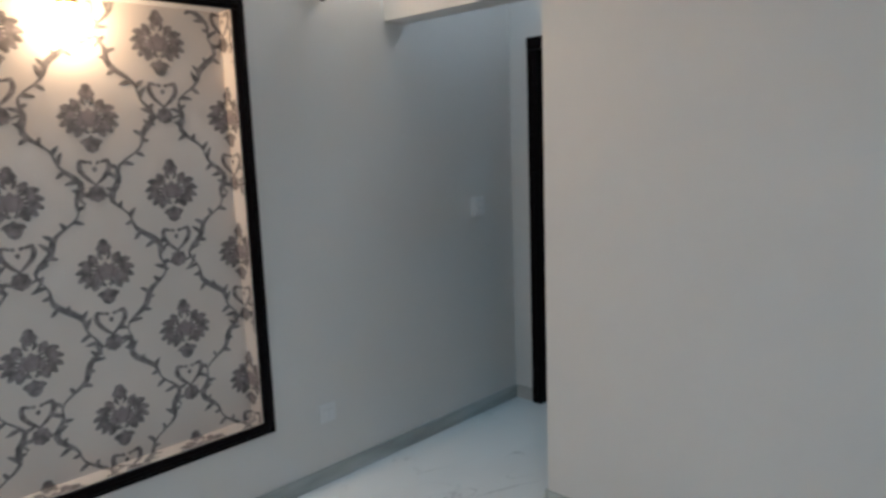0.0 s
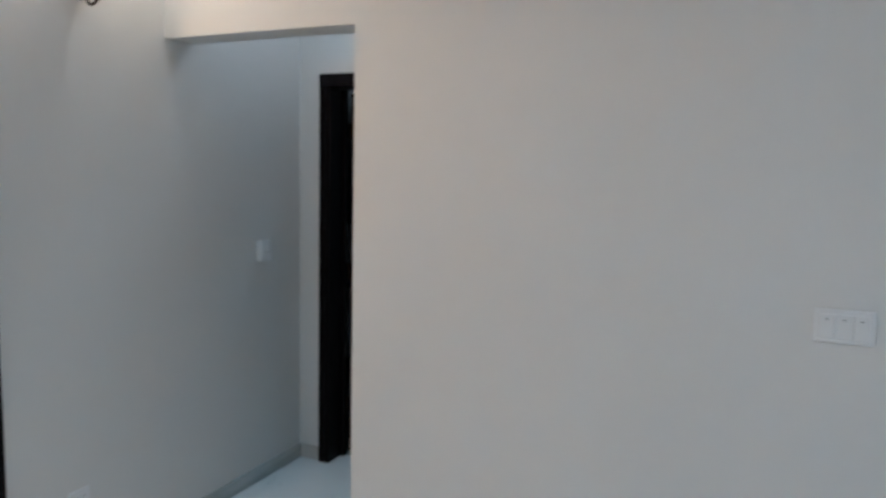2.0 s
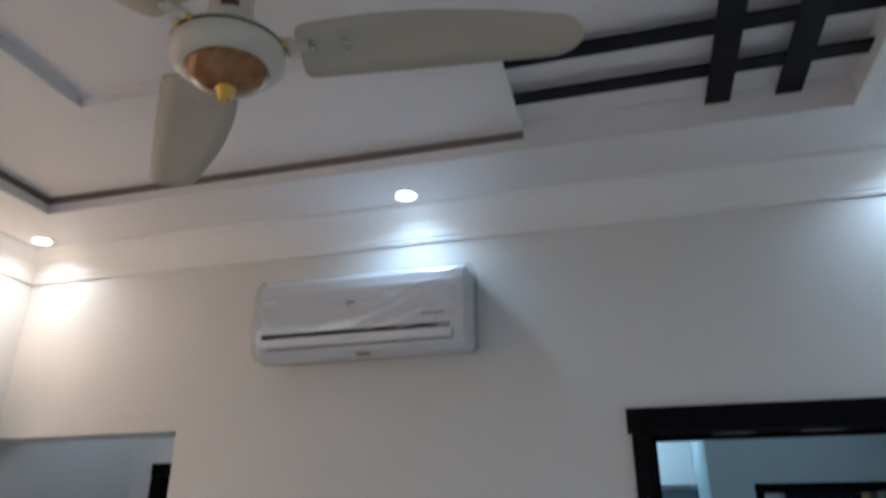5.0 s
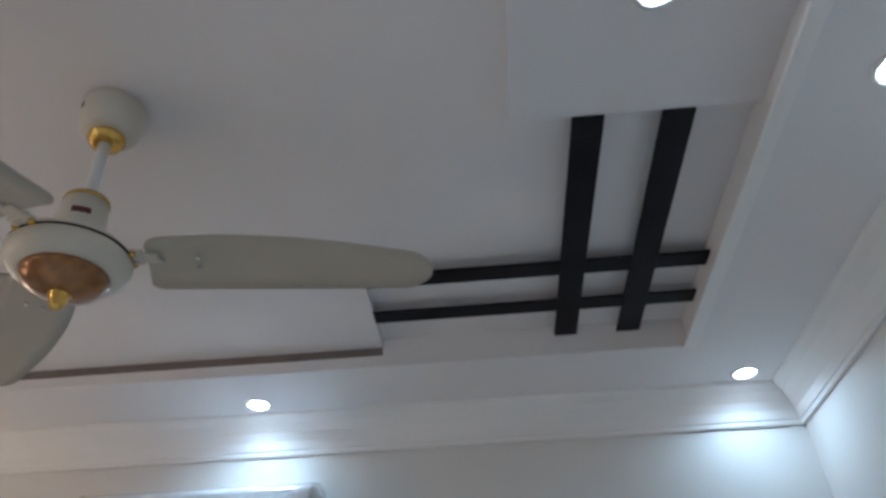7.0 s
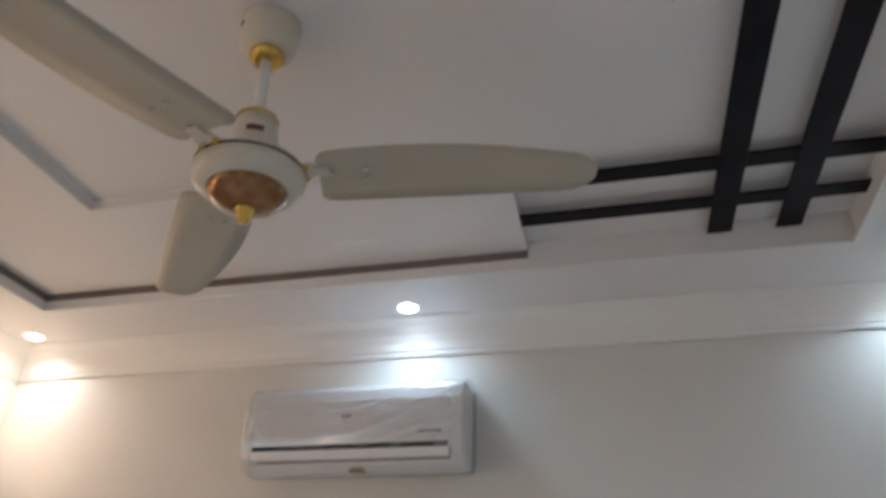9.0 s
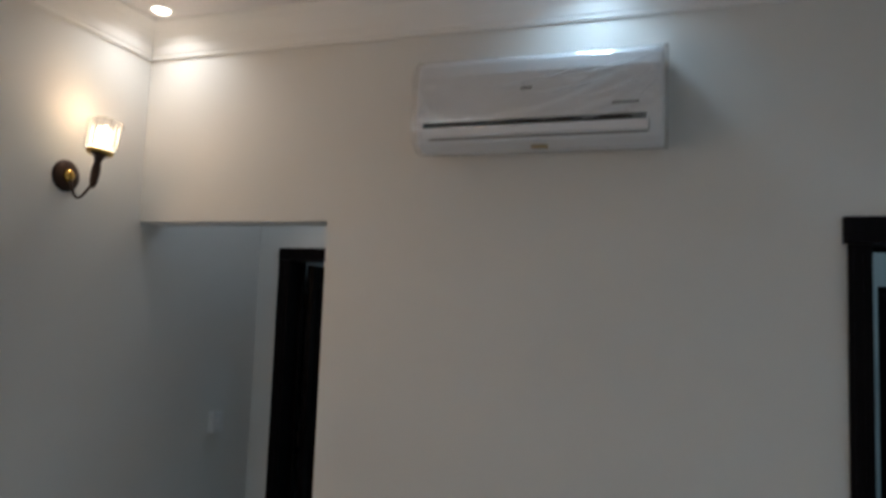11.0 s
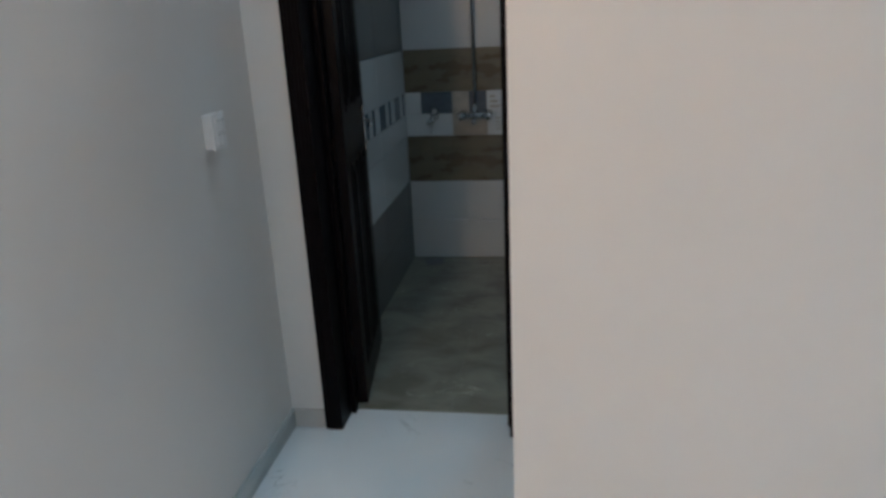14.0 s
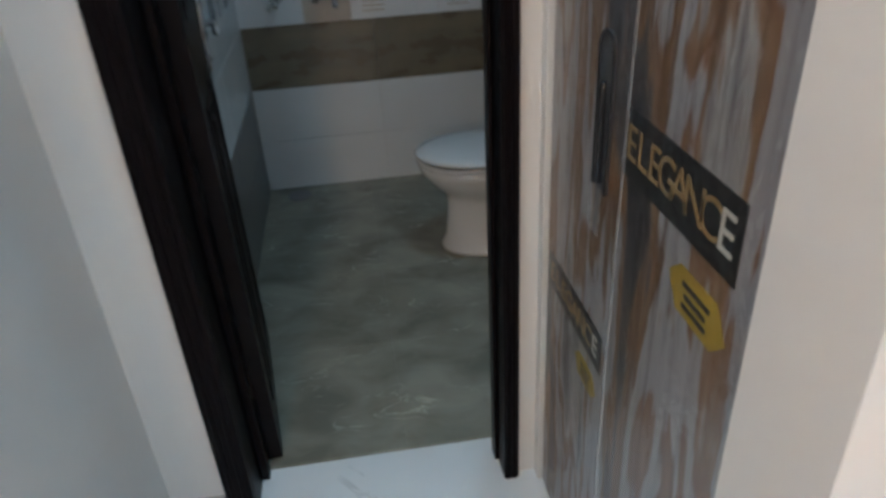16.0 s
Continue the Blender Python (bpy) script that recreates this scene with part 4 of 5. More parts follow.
# ---- wall lamps ----
def wall_lamp(y, z):
    root = thing("wall_sconce", (0, y, z), "dark bronze wall lamp with a lit cut-glass cup", "wall lamp", "wall lamps beside the niche")
    part("back_plate", lathe([(0.062, 0.0), (0.062, 0.006), (0.052, 0.013), (0.03, 0.017), (0.001, 0.018)], (0, y, z), 32, axis="x"), BRONZE, root, soft=True)
    part("rosette", lathe([(0.026, 0.016), (0.022, 0.026), (0.012, 0.034), (0.001, 0.036)], (0, y, z), 20, axis="x"), BRASS, root, "tarnished brass rosette", soft=True)
    pts = [(0.03 + 0.115 * t, y, z - 0.02 - 0.085 * math.sin(math.pi * t * 0.95) * (1 - 0.35 * t)) for t in [k / 12 for k in range(13)]]
    part("arm", tube(pts, 0.0055), BRONZE, root, "thin curved bronze arm", soft=True)
    cx, cz = 0.145, z - 0.02
    part("stem", lathe([(0.008, -0.03), (0.015, -0.005), (0.017, 0.035), (0.012, 0.075), (0.02, 0.095), (0.03, 0.105), (0.001, 0.108)], (cx, y, cz), 20), BRONZE, root, soft=True)
    part("gallery", lathe([(0.01, 0.104), (0.048, 0.106), (0.05, 0.114), (0.01, 0.114)], (cx, y, cz), 28), BRASS, root, "brass gallery ring", soft=True)
    shade = part("shade", lathe([(0.044, 0.114), (0.053, 0.13), (0.056, 0.2), (0.06, 0.235), (0.056, 0.235), (0.052, 0.2), (0.049, 0.13), (0.04, 0.116)], (cx, y, cz), 28, ring=True), GLASS, root, "cut-glass cup shade", soft=True)
    for k in range(14):
        a = 2 * math.pi * k / 14
        part("glass_rib", tube([(cx + 0.054 * math.cos(a), y + 0.054 * math.sin(a), cz + 0.125), (cx + 0.06 * math.cos(a), y + 0.06 * math.sin(a), cz + 0.233)], 0.004, 6), GLASS, shade)
    part("bulb", lathe([(0.012, 0.125), (0.024, 0.14), (0.03, 0.165), (0.027, 0.195), (0.014, 0.215), (0.001, 0.22)], (cx, y, cz), 20), BULB, root, "glowing warm bulb", soft=True)
    lamp("sconce_light", "POINT", (cx, y, cz + 0.24), SCONCE_W, WARM, root, 0.03)
    return root



sc = wall_lamp(-0.406, 2.283)
sc.matrix_basis = pose(0, -0.406, 2.283, -9)
copy_thing(sc, pose(0, -3.86, 2.283, 9))


# ---- switches and socket ----
def switch_plate(name, place, turn, w, h, cols, rows, label, deep=0.0):
    """A plate drawn facing -y at the origin, then set in place."""
    root = thing(name, (0, 0, 0), label, "light switch" if "switch" in name else "power socket")
    part("plate", box(-w / 2, -0.009, -h / 2, w / 2, 0, h / 2, 0.004), WHITE, root)
    if deep:
        part("back_box", box(-w / 2 + 0.004, -0.002, -h / 2 + 0.004, w / 2 - 0.004, deep, h / 2 - 0.004, 0.002, 1), WHITE, root)
    cw, ch = (w - 0.024) / cols, (h - 0.024) / rows
    for i in range(cols):
        for j in range(rows):
            xa, za = -w / 2 + 0.012 + i * cw, -h / 2 + 0.012 + j * ch
            b = box(xa + 0.0015, -0.014, za + 0.0015, xa + cw - 0.0015, -0.008, za + ch - 0.0015, 0.0025, 1)
            part("rocker" if "switch" in name else "outlet", b, WHITE, root)
            part("marker", box(xa + cw / 2 - 0.004, -0.0146, za + ch * 0.75, xa + cw / 2 + 0.004, -0.0138, za + ch * 0.75 + 0.003), GREYP, root)
    root.matrix_basis = pose(*place, 0, 0, turn)
    return root


switch_plate("light_switch", (0.026, 0.615, 1.214), 90, 0.082, 0.108, 2, 2, "white surface-mounted four-way switch on the lobby wall", 0.025)
switch_plate("light_switch", (2.545, -0.001, 1.215), 0, 0.155, 0.098, 3, 1, "white wide light switch beside the hall doorway")
switch_plate("power_socket", (0.001, -0.475, 0.345), 90, 0.09, 0.09, 2, 1, "white power socket low on the wall")


# ---- wrapped lobby door ----
def wrapped_door():
    x, ya, yb = BX + 0.012, 0.168, 0.912
    root = thing("wrapped_door", (x, (ya + yb) / 2, 0), "closed door still wrapped in printed wood-look protective film", "door")
    part("leaf", box(x, ya, 0.008, x + 0.04, yb, 2.055, 0.003), WOODFILM, root)
    bm = bmesh.new()
    n, m = 74, 80
    g = []
    for i in range(n + 1):
        row = []
        for j in range(m + 1):
            y, z = ya + 0.004 + (yb - ya - 0.008) * i / n, 0.02 + 2.02 * j / m
            fold = 0.006 * max(0, 1 - abs(y - 0.515 - 0.012 * math.sin(z * 2)) / 0.02) + 0.004 * max(0, 1 - abs(y - 0.45 - 0.02 * math.sin(z * 3.1)) / 0.014) + 0.003 * max(0, 1 - abs(y - 0.6) / 0.012)
            row.append(bm.verts.new((x - 0.005 - fold - 0.0035 * (noise.noise(Vector((3, y * 11, z * 3))) + 0.7), y, z)))
        g.append(row)
    for i in range(n):
        for j in range(m):
            bm.faces.new((g[i][j], g[i + 1][j], g[i + 1][j + 1], g[i][j + 1]))
    part("film", bm, FILM, root, "clear plastic film with upright folds", soft=True)
    bm, prev = bmesh.new(), None
    for j in range(61):
        z = 0.02 + 2.0 * j / 60
        yc = 0.505 + 0.012 * math.sin(z * 2.3) + 0.004 * noise.noise(Vector((z * 9, 1, 2)))
        w = 0.0035 + 0.002 * noise.noise(Vector((z * 5, 7, 2)))
        cur = [bm.verts.new((x - 0.0165 + 0.003 * abs(d), yc + d * w, z)) for d in (-1, 0, 1)]
        if prev:
            for a in (0, 1):
                bm.faces.new((prev[a], prev[a + 1], cur[a + 1], cur[a]))
        prev = cur
    part("film_fold", bm, FOLD, root, "whitish upright fold of the film", soft=True)
    # lettered labels, read from the lobby
    face = Matrix(((0, 0, -1, 0), (-1, 0, 0, 0), (0, 1, 0, 0), (0, 0, 0, 1)))
    for yc, zc, w, h in ((0.385, 1.098, 0.325, 0.1), (0.735, 0.678, 0.32, 0.08)):
        lab = part("label", box(x - 0.0016, yc - w / 2, zc - h / 2, x - 0.0006, yc + w / 2, zc + h / 2), LABELB, root, "black label with ELEGANCE in gold and silver")
        step = w / 8.6
        for k, ch in enumerate("ELEGANCE"):
            words(ch, h * 0.74, Matrix.Translation((x - 0.0022, yc + (3.5 - k) * step, zc)) @ face, LABELO if k < 7 else LABELW, "letter", lab)
        yy, zz, s = yc - w * 0.28, zc - h * 1.2, h * 0.78
        hexa = bmesh.new()
        pts = [(yy + s * 0.95, zz + s * 0.12), (yy + s * 0.6, zz + s * 0.42), (yy - s * 0.6, zz + s * 0.42), (yy - s * 0.95, zz - s * 0.1), (yy - s * 0.6, zz - s * 0.42), (yy + s * 0.6, zz - s * 0.42)]
        f = hexa.faces.new([hexa.verts.new((x - 0.0016, *p)) for p in pts])
        ext = bmesh.ops.extrude_face_region(hexa, geom=[f])
        bmesh.ops.translate(hexa, verts=[v for v in ext["geom"] if isinstance(v, bmesh.types.BMVert)], vec=(0.001, 0, 0))
        tag = part("tag", hexa, YELLOW, root, "yellow six-sided label with dark bars")
        for q, wq in ((0.16, 0.9), (-0.04, 0.7), (-0.22, 0.8)):
            part("text_bar", box(x - 0.0022, yy - s * wq / 2, zz + s * q - s * 0.05, x - 0.0017, yy + s * wq / 2, zz + s * q + s * 0.05), LABELB, tag)
    arch = bmesh.new()
    edge = [(0.594, 0.985), (0.65, 0.985)] + [(0.622 + 0.028 * math.cos(a), 1.205 + 0.028 * math.sin(a)) for a in [math.pi * k / 12 for k in range(13)]]
    f = arch.faces.new([arch.verts.new((x - 0.001, *p)) for p in edge])
    ext = bmesh.ops.extrude_face_region(arch, geom=[f])
    bmesh.ops.translate(arch, verts=[v for v in ext["geom"] if isinstance(v, bmesh.types.BMVert)], vec=(-0.006, 0, 0))
    plate = part("handle_plate", arch, GUNMETAL, root, "dark grey arched handle plate under the film")
    part("plate_edge", tube([(x - 0.0075, yk, zk) for yk, zk in [(0.65, 0.985)] + edge[2:] + [(0.594, 0.985)]], 0.0022, 8), BLACKP, plate, "dark arched rim", soft=True)
    part("lever", tube([(x - 0.006, 0.622, 1.155), (x - 0.009, 0.622, 1.155), (x - 0.011, 0.62, 1.145), (x - 0.011, 0.614, 1.0)], [0.006, 0.006, 0.006, 0.005], 12), BLACKP, plate, "dark drooping lever", soft=True)
    part("key_hole", lathe([(0.009, -0.006), (0.009, -0.009), (0.001, -0.0095)], (x, 0.622, 1.03), 14, axis="x"), BLACKP, plate)
    bm, g = bmesh.new(), []
    for i in range(13):
        g.append([bm.verts.new((x - 0.014 - 0.004 * noise.noise(Vector((i * 0.7, j * 0.8, 4))), 0.59 + 0.055 * i / 12 + 0.004 * math.sin(j), 0.91 + 0.085 * j / 12 + 0.004 * math.sin(i * 1.3))) for j in range(13)])
    for a, b in zip(g, g[1:]):
        for j in range(12):
            bm.faces.new((a[j], a[j + 1], b[j + 1], b[j]))
    part("film_patch", bm, BUNCH, root, "whitish bunched patch of film", soft=True)
    return root


wrapped_door()

# ---- bathroom ----
QX0, QX1, QY0, QY1 = 0.105, 1.50, BY + 0.13, 2.965
structure("wall_bath_left", slab("x", -0.1, QX0 - 0.008, QY0, QY1 + 0.15, 0.0, 2.95), GROUT, "tiled bathroom wall", "wall")
structure("wall_bath_right", slab("x", QX1, QX1 + 0.12, QY0, QY1 + 0.15, 0.0, 2.95), T_WHITE, "white tiled bathroom wall", "wall")
structure("wall_bath_back", slab("y", QY1 + 0.008, QY1 + 0.15, QX0 - 0.008, QX1, 0.0, 2.95), GROUT, "tiled bathroom wall", "wall")
structure("ceiling_bath", box(QX0 - 0.2, BY, 2.9, QX1 + 0.1, QY1 + 0.1, 3.0), CEIL, "white bathroom ceiling", "ceiling")
bf = structure("floor_bath", box(QX0 - 0.008, BY + 0.135, -0.02, QX1, QY1 + 0.008, 0.0006), T_FLOOR, "olive-brown stone-look bathroom floor tiles", "floor")


def tile_wall(parent, axis, rows, u0, u1, step):
    """Rows of (z0, z1, material) of tiles laid on a wall, each tile its own piece."""
    shared = {}
    for z0, z1, material, st in rows:
        st = st or step
        u = u0
        while u < u1 - 0.01:
            w = min(st, u1 - u)
            key = (round(w, 3), round(z1 - z0, 3), material.name)
            if key not in shared:
                g = 0.0008
                b = box(g, 0, g, w - g, 0.009, z1 - z0 - g, 0.0012, 1) if axis == "y" else box(0, g, g, 0.009, w - g, z1 - z0 - g, 0.0012, 1)
                me = bpy.data.meshes.new("tile")
                b.to_mesh(me)
                b.free()
                me.materials.append(material)
                shared[key] = me
            ob = new("tile", shared[key])
            ob.parent = parent
            ob.location = (u, QY1, z0) if axis == "y" else (QX0 - 0.009, u, z0)
            u += w


tiles_b = thing("wall_tiles_back", (0, 0, 0), "bands of white, brown and blue-grey wall tiles", "tiling", kind="structure")
tiles_l = thing("wall_tiles_left", (0, 0, 0), "bands of slate grey and white wall tiles", "tiling", kind="structure")
tile_wall(tiles_b, "y", [(0.0, 0.255, T_WHITE, 0), (0.255, 0.512, T_WHITE, 0), (0.512, 0.798, T_BROWN, 0), (1.066, 1.318, T_BROWN, 0), (1.318, 1.6, T_WHITE, 0), (1.6, 1.88, T_WHITE, 0), (1.88, 2.16, T_BROWN, 0), (2.16, 2.45, T_WHITE, 0), (2.45, 2.74, T_WHITE, 0)], QX0, QX1, 0.6)
tile_wall(tiles_l, "x", [(0.0, 0.255, T_GREY, 0), (0.255, 0.512, T_GREY, 0), (0.512, 0.798, T_WHITE, 0), (0.798, 0.935, T_WHITE, 0), (1.066, 1.318, T_WHITE, 0), (1.318, 1.6, T_GREY, 0), (1.6, 1.88, T_GREY, 0), (1.88, 2.16, T_WHITE, 0), (2.16, 2.45, T_WHITE, 0), (2.45, 2.74, T_WHITE, 0)], QY0, QY1, 0.6)
u = QX0
for w, m in ((0.098, T_WHITE), (0.192, T_BLUE), (0.104, T_BEIGE), (0.108, T_BLUE), (0.1, T_WHITE), (0.2, T_BLUE), (0.1, T_WHITE), (0.11, T_BLUE), (0.1, T_WHITE), (0.2, T_BLUE), (0.06, T_WHITE)):
    b = box(u + 0.001, QY1, 0.936, u + w - 0.001, QY1 + 0.009, 1.065, 0.0012, 1)
    t = part("mosaic_tile", b, m, tiles_b)
    if m is T_WHITE and w == 0.1 or w == 0.105 and m is T_WHITE:
        for k in range(3):
            part("print_bar", box(u + 0.02, QY1 - 0.0005, 0.965 + k * 0.03, u + w - 0.02 - 0.015 * k, QY1 + 0.002, 0.977 + k * 0.03), T_BEIGE, t)
    u += w
u = QX0
# The beige tile below the mixer has the mixer's brownish reflection as its colour.
for w, m in ((0.165, T_WHITE), (0.125, T_WHITE), (0.212, T_BEIGE), (0.1, T_WHITE), (0.2, T_WHITE), (0.1, T_WHITE), (0.2, T_WHITE), (0.1, T_WHITE), (0.193, T_WHITE)):
    part("mosaic_tile", box(u + 0.001, QY1, 0.799, u + w - 0.001, QY1 + 0.009, 0.934, 0.0012, 1), m, tiles_b)
    u += w
u = QY0
k = 0
while u < QY1 - 0.02:
    w = (0.1, 0.14, 0.07, 0.06)[k % 4]
    w = min(w, QY1 - u)
    part("mosaic_tile", box(QX0 - 0.009, u + 0.001, 0.936, QX0, u + w - 0.001, 1.065, 0.0012, 1), T_WHITE if k % 2 == 0 else T_BLUE, tiles_l)
    u += w
    k += 1
for xk in (0.66, 1.05):
    for k in range(4):
        part("print_bar", box(xk, QY1 - 0.0005, 0.83 + k * 0.022, xk + 0.1, QY1 + 0.002, 0.838 + k * 0.022), T_BEIGE, tiles_b)
for i in range(3):
    for j in range(4):
        xa, ya = QX0 + i * 0.5, BY + 0.14 + j * 0.5
        xb, yb = min(xa + 0.4985, QX1), min(ya + 0.4985, QY1)
        part("floor_tile", box(xa, ya, -0.01, xb, yb, 0.003, 0.001, 1), T_FLOOR, bf)


def toilet(x, y):
    """A pedestal toilet whose bowl points towards -x; x, y is the front of the foot."""
    root = thing("toilet", (x + 0.25, y, 0), "white porcelain toilet with a closed lid", "toilet")

    def rings(levels, seg=28):
        bm = bmesh.new()
        rows = []
        for z, front, back, half in levels:
            row = []
            for k in range(seg):
                a = 2 * math.pi * k / seg
                c, s = math.cos(a), math.sin(a)
                cx = (front + back) / 2
                r = (back - front) / 2
                row.append(bm.verts.new((x + cx + r * c, y + half * s * (1 if c < 0.3 else 0.97), z)))
            rows.append(row)
        for a, b in zip(rows, rows[1:]):
            for k in range(seg):
                bm.faces.new((a[k], a[(k + 1) % seg], b[(k + 1) % seg], b[k]))
        bm.faces.new(rows[0])
        bm.faces.new(rows[-1])
        return bm

    part("pedestal", rings([(0.0, -0.01, 0.44, 0.14), (0.02, -0.01, 0.44, 0.14), (0.06, 0.012, 0.43, 0.118), (0.15, 0.022, 0.42, 0.1), (0.22, 0.024, 0.43, 0.104), (0.255, 0.012, 0.44, 0.115), (0.29, -0.03, 0.45, 0.15), (0.35, -0.075, 0.47, 0.172), (0.385, -0.085, 0.48, 0.178)]), PORCELAIN, root, soft=True)
    part("seat", rings([(0.386, -0.086, 0.42, 0.178), (0.39, -0.09, 0.42, 0.182), (0.403, -0.09, 0.42, 0.182), (0.407, -0.086, 0.42, 0.178)]), PORCELAIN, root)
    # Black ring put in as the shade of the gap under the lid.
    part("seat_gap_shade", rings([(0.4065, -0.082, 0.41, 0.174), (0.4165, -0.082, 0.41, 0.174)]), BLACKP, root, "black ring drawing the shaded gap under the lid")
    part("lid", rings([(0.416, -0.092, 0.42, 0.184), (0.424, -0.096, 0.42, 0.187), (0.434, -0.09, 0.42, 0.182), (0.442, -0.05, 0.4, 0.15), (0.444, 0.05, 0.3, 0.06)]), PORCELAIN, root, soft=True)
    cis = part("cistern", box(x + 0.42, y - 0.19, 0.385, QX1 - 0.002, y + 0.19, 0.76, 0.02, 3), PORCELAIN, root)
    part("cistern_lid", box(x + 0.41, y - 0.2, 0.76, QX1 - 0.002, y + 0.2, 0.79, 0.01, 2), PORCELAIN, root)
    part("flush_button", lathe([(0.001, 0.0), (0.022, 0.0), (0.02, 0.006), (0.001, 0.007)], (x + 0.5, y, 0.79), 18), CHROME, cis)
    return root


toilet(0.878, 2.205)


def mixer(x, z):
    root = thing("shower_mixer", (x, QY1, z), "chrome wall mixer tap with riser pipe", "tap")
    part("body", tube([(x - 0.08, QY1 - 0.055, z), (x + 0.08, QY1 - 0.055, z)], 0.02, 14), CHROME, root, soft=True)
    for s in (-1, 1):
        part("inlet", tube([(x + s * 0.075, QY1 - 0.001, z), (x + s * 0.075, QY1 - 0.055, z)], [0.03, 0.016], 14), CHROME, root, soft=True)
        part("knob", lathe([(0.001, -0.055), (0.022, -0.053), (0.026, -0.02), (0.02, 0.0)], (x + s * 0.082, QY1 - 0.06, z + 0.002), 14, axis="y"), CHROME, root, soft=True)
    part("spout", tube([(x, QY1 - 0.055, z), (x, QY1 - 0.11, z - 0.012), (x, QY1 - 0.16, z - 0.03)], 0.013, 12), CHROME, root, soft=True)
    part("diverter", tube([(x, QY1 - 0.055, z), (x, QY1 - 0.055, z + 0.07)], [0.018, 0.011], 12), CHROME, root, soft=True)
    part("riser_pipe", tube([(x, QY1 - 0.04, z + 0.06), (x, QY1 - 0.04, 2.02), (x, QY1 - 0.08, 2.08), (x, QY1 - 0.3, 2.1)], 0.011, 12), CHROME, root, soft=True)
    part("shower_head", lathe([(0.012, 0.03), (0.09, 0.01), (0.09, 0.0), (0.001, 0.0)], (x, QY1 - 0.32, 2.075), 28), CHROME, root, soft=True)


mixer(0.540, 0.925)
root = thing("bib_tap", (0.283, QY1, 0.92), "small chrome wall tap", "tap")
part("body", tube([(0.283, QY1 - 0.001, 0.92), (0.283, QY1 - 0.02, 0.92), (0.283, QY1 - 0.07, 0.918), (0.283, QY1 - 0.1, 0.9)], [0.028, 0.018, 0.016, 0.013], 14), CHROME, root, soft=True)
part("knob", tube([(0.283, QY1 - 0.05, 0.93), (0.3, QY1 - 0.055, 0.972)], [0.014, 0.02], 12), CHROME, root, soft=True)
part("spout", tube([(0.283, QY1 - 0.06, 0.915), (0.262, QY1 - 0.09, 0.905), (0.25, QY1 - 0.1, 0.885)], 0.011, 12), CHROME, root, soft=True)
root = thing("floor_drain", (0.255, 2.86, 0.003), "round dark grey floor drain in the bathroom corner", "drain")
part("rim", lathe([(0.04, 0.0), (0.058, 0.0), (0.056, 0.005), (0.042, 0.005)], (0.255, 2.86, 0.003), 24), GREYP, root)
part("grate", lathe([(0.001, 0.0), (0.041, 0.0), (0.041, 0.002), (0.001, 0.002)], (0.255, 2.86, 0.003), 24), BLACKP, root, "dark drain grate")


def ceiling_lamp(name, at, watts, color, label, size=0.12, spread=180):
    root = thing(name, at, label, "ceiling lamp")
    part("base", lathe([(0.001, 0), (size, 0), (size, -0.02), (size - 0.01, -0.025), (0.001, -0.025)], at, 28), WHITE, root)
    part("diffuser", lathe([(0.001, -0.024), (size - 0.012, -0.024), (size - 0.02, -0.04), (0.001, -0.046)], at, 28), LENS_C, root, "glowing diffuser", soft=True)
    lamp("ceiling_lamp_light", "AREA", (at[0], at[1], at[2] - 0.055), watts, color, root, size * 1.6, spread=spread)
    return root


ceiling_lamp("bathroom_ceiling_lamp", (1.12, 1.76, 2.9), BATH_W, BLUE, "lit round white bathroom ceiling lamp", 0.06, 112)
ceiling_lamp("lobby_ceiling_lamp", (0.5, 0.58, 2.75), LOBBY_W, (0.3, 0.78, 1.0), "lit round white lobby ceiling lamp", 0.08, 48)

# ---- hall and rooms beyond ----
HX = 3.225
structure("wall_hall", slab("y", HY, HY + 0.15, HX, 6.6, 0.0, 3.3, [(3.57, 4.42, 0.0, 2.035)]), HALLP, "pale painted hall wall with a doorway", "wall")
structure("wall_hall_return", slab("x", HX, HX + 0.15, HY + 0.15, 6.2, 0.0, 3.3), HALLP, "pale painted wall of the passage", "wall")
structure("wall_hall_left", slab("x", 1.62, 1.74, BY, 6.2, 0.0, 3.3), HALLP, "pale painted hall wall", "wall")
structure("wall_hall_near", slab("x", BX + 0.12, 1.62, WT, BY, 0.0, 3.3), HALLP, "pale painted wall", "wall")
structure("wall_hall_right", slab("x", 6.6, 6.75, WT, 6.2, 0.0, 3.3), HALLP, "pale painted hall wall", "wall")
structure("wall_hall_front", slab("y", 0.0, WT, RX + 0.2, 6.75, 0.0, 3.3), HALLP, "pale painted hall wall", "wall")
structure("wall_kitchen", slab("y", 4.4, 4.5, 1.74, HX, 0.0, 3.3), PAINT, "white painted kitchen wall", "wall")
structure("wall_far", slab("y", 6.0, 6.2, 1.62, 6.75, 0.0, 3.3), PAINT, "white painted far wall", "wall")
structure("ceiling_hall", box(1.62, WT, 2.95, 6.75, 6.2, 3.1), CEIL, "white hall ceiling", "ceiling")
door_trim("door_3", 3.57, 4.42, 2.035, HY, HY + 0.15, 0.055, 0.02, "black-stained wooden door frame across the hall")
# These three lamps are unseen, added to light hall, kitchen and far room.
ceiling_lamp("added_hall_lamp", (3.6, 1.7, 2.95), HALL_W, BLUE, "lit round white hall ceiling lamp, added out of view")
ceiling_lamp("added_kitchen_lamp", (2.75, 3.75, 2.95), 9.0, BLUE, "lit round white kitchen ceiling lamp, added out of view")
ceiling_lamp("added_far_room_lamp", (4.2, 4.3, 2.95), FAR_W, COOL, "lit round white ceiling lamp of the far room, added out of view")

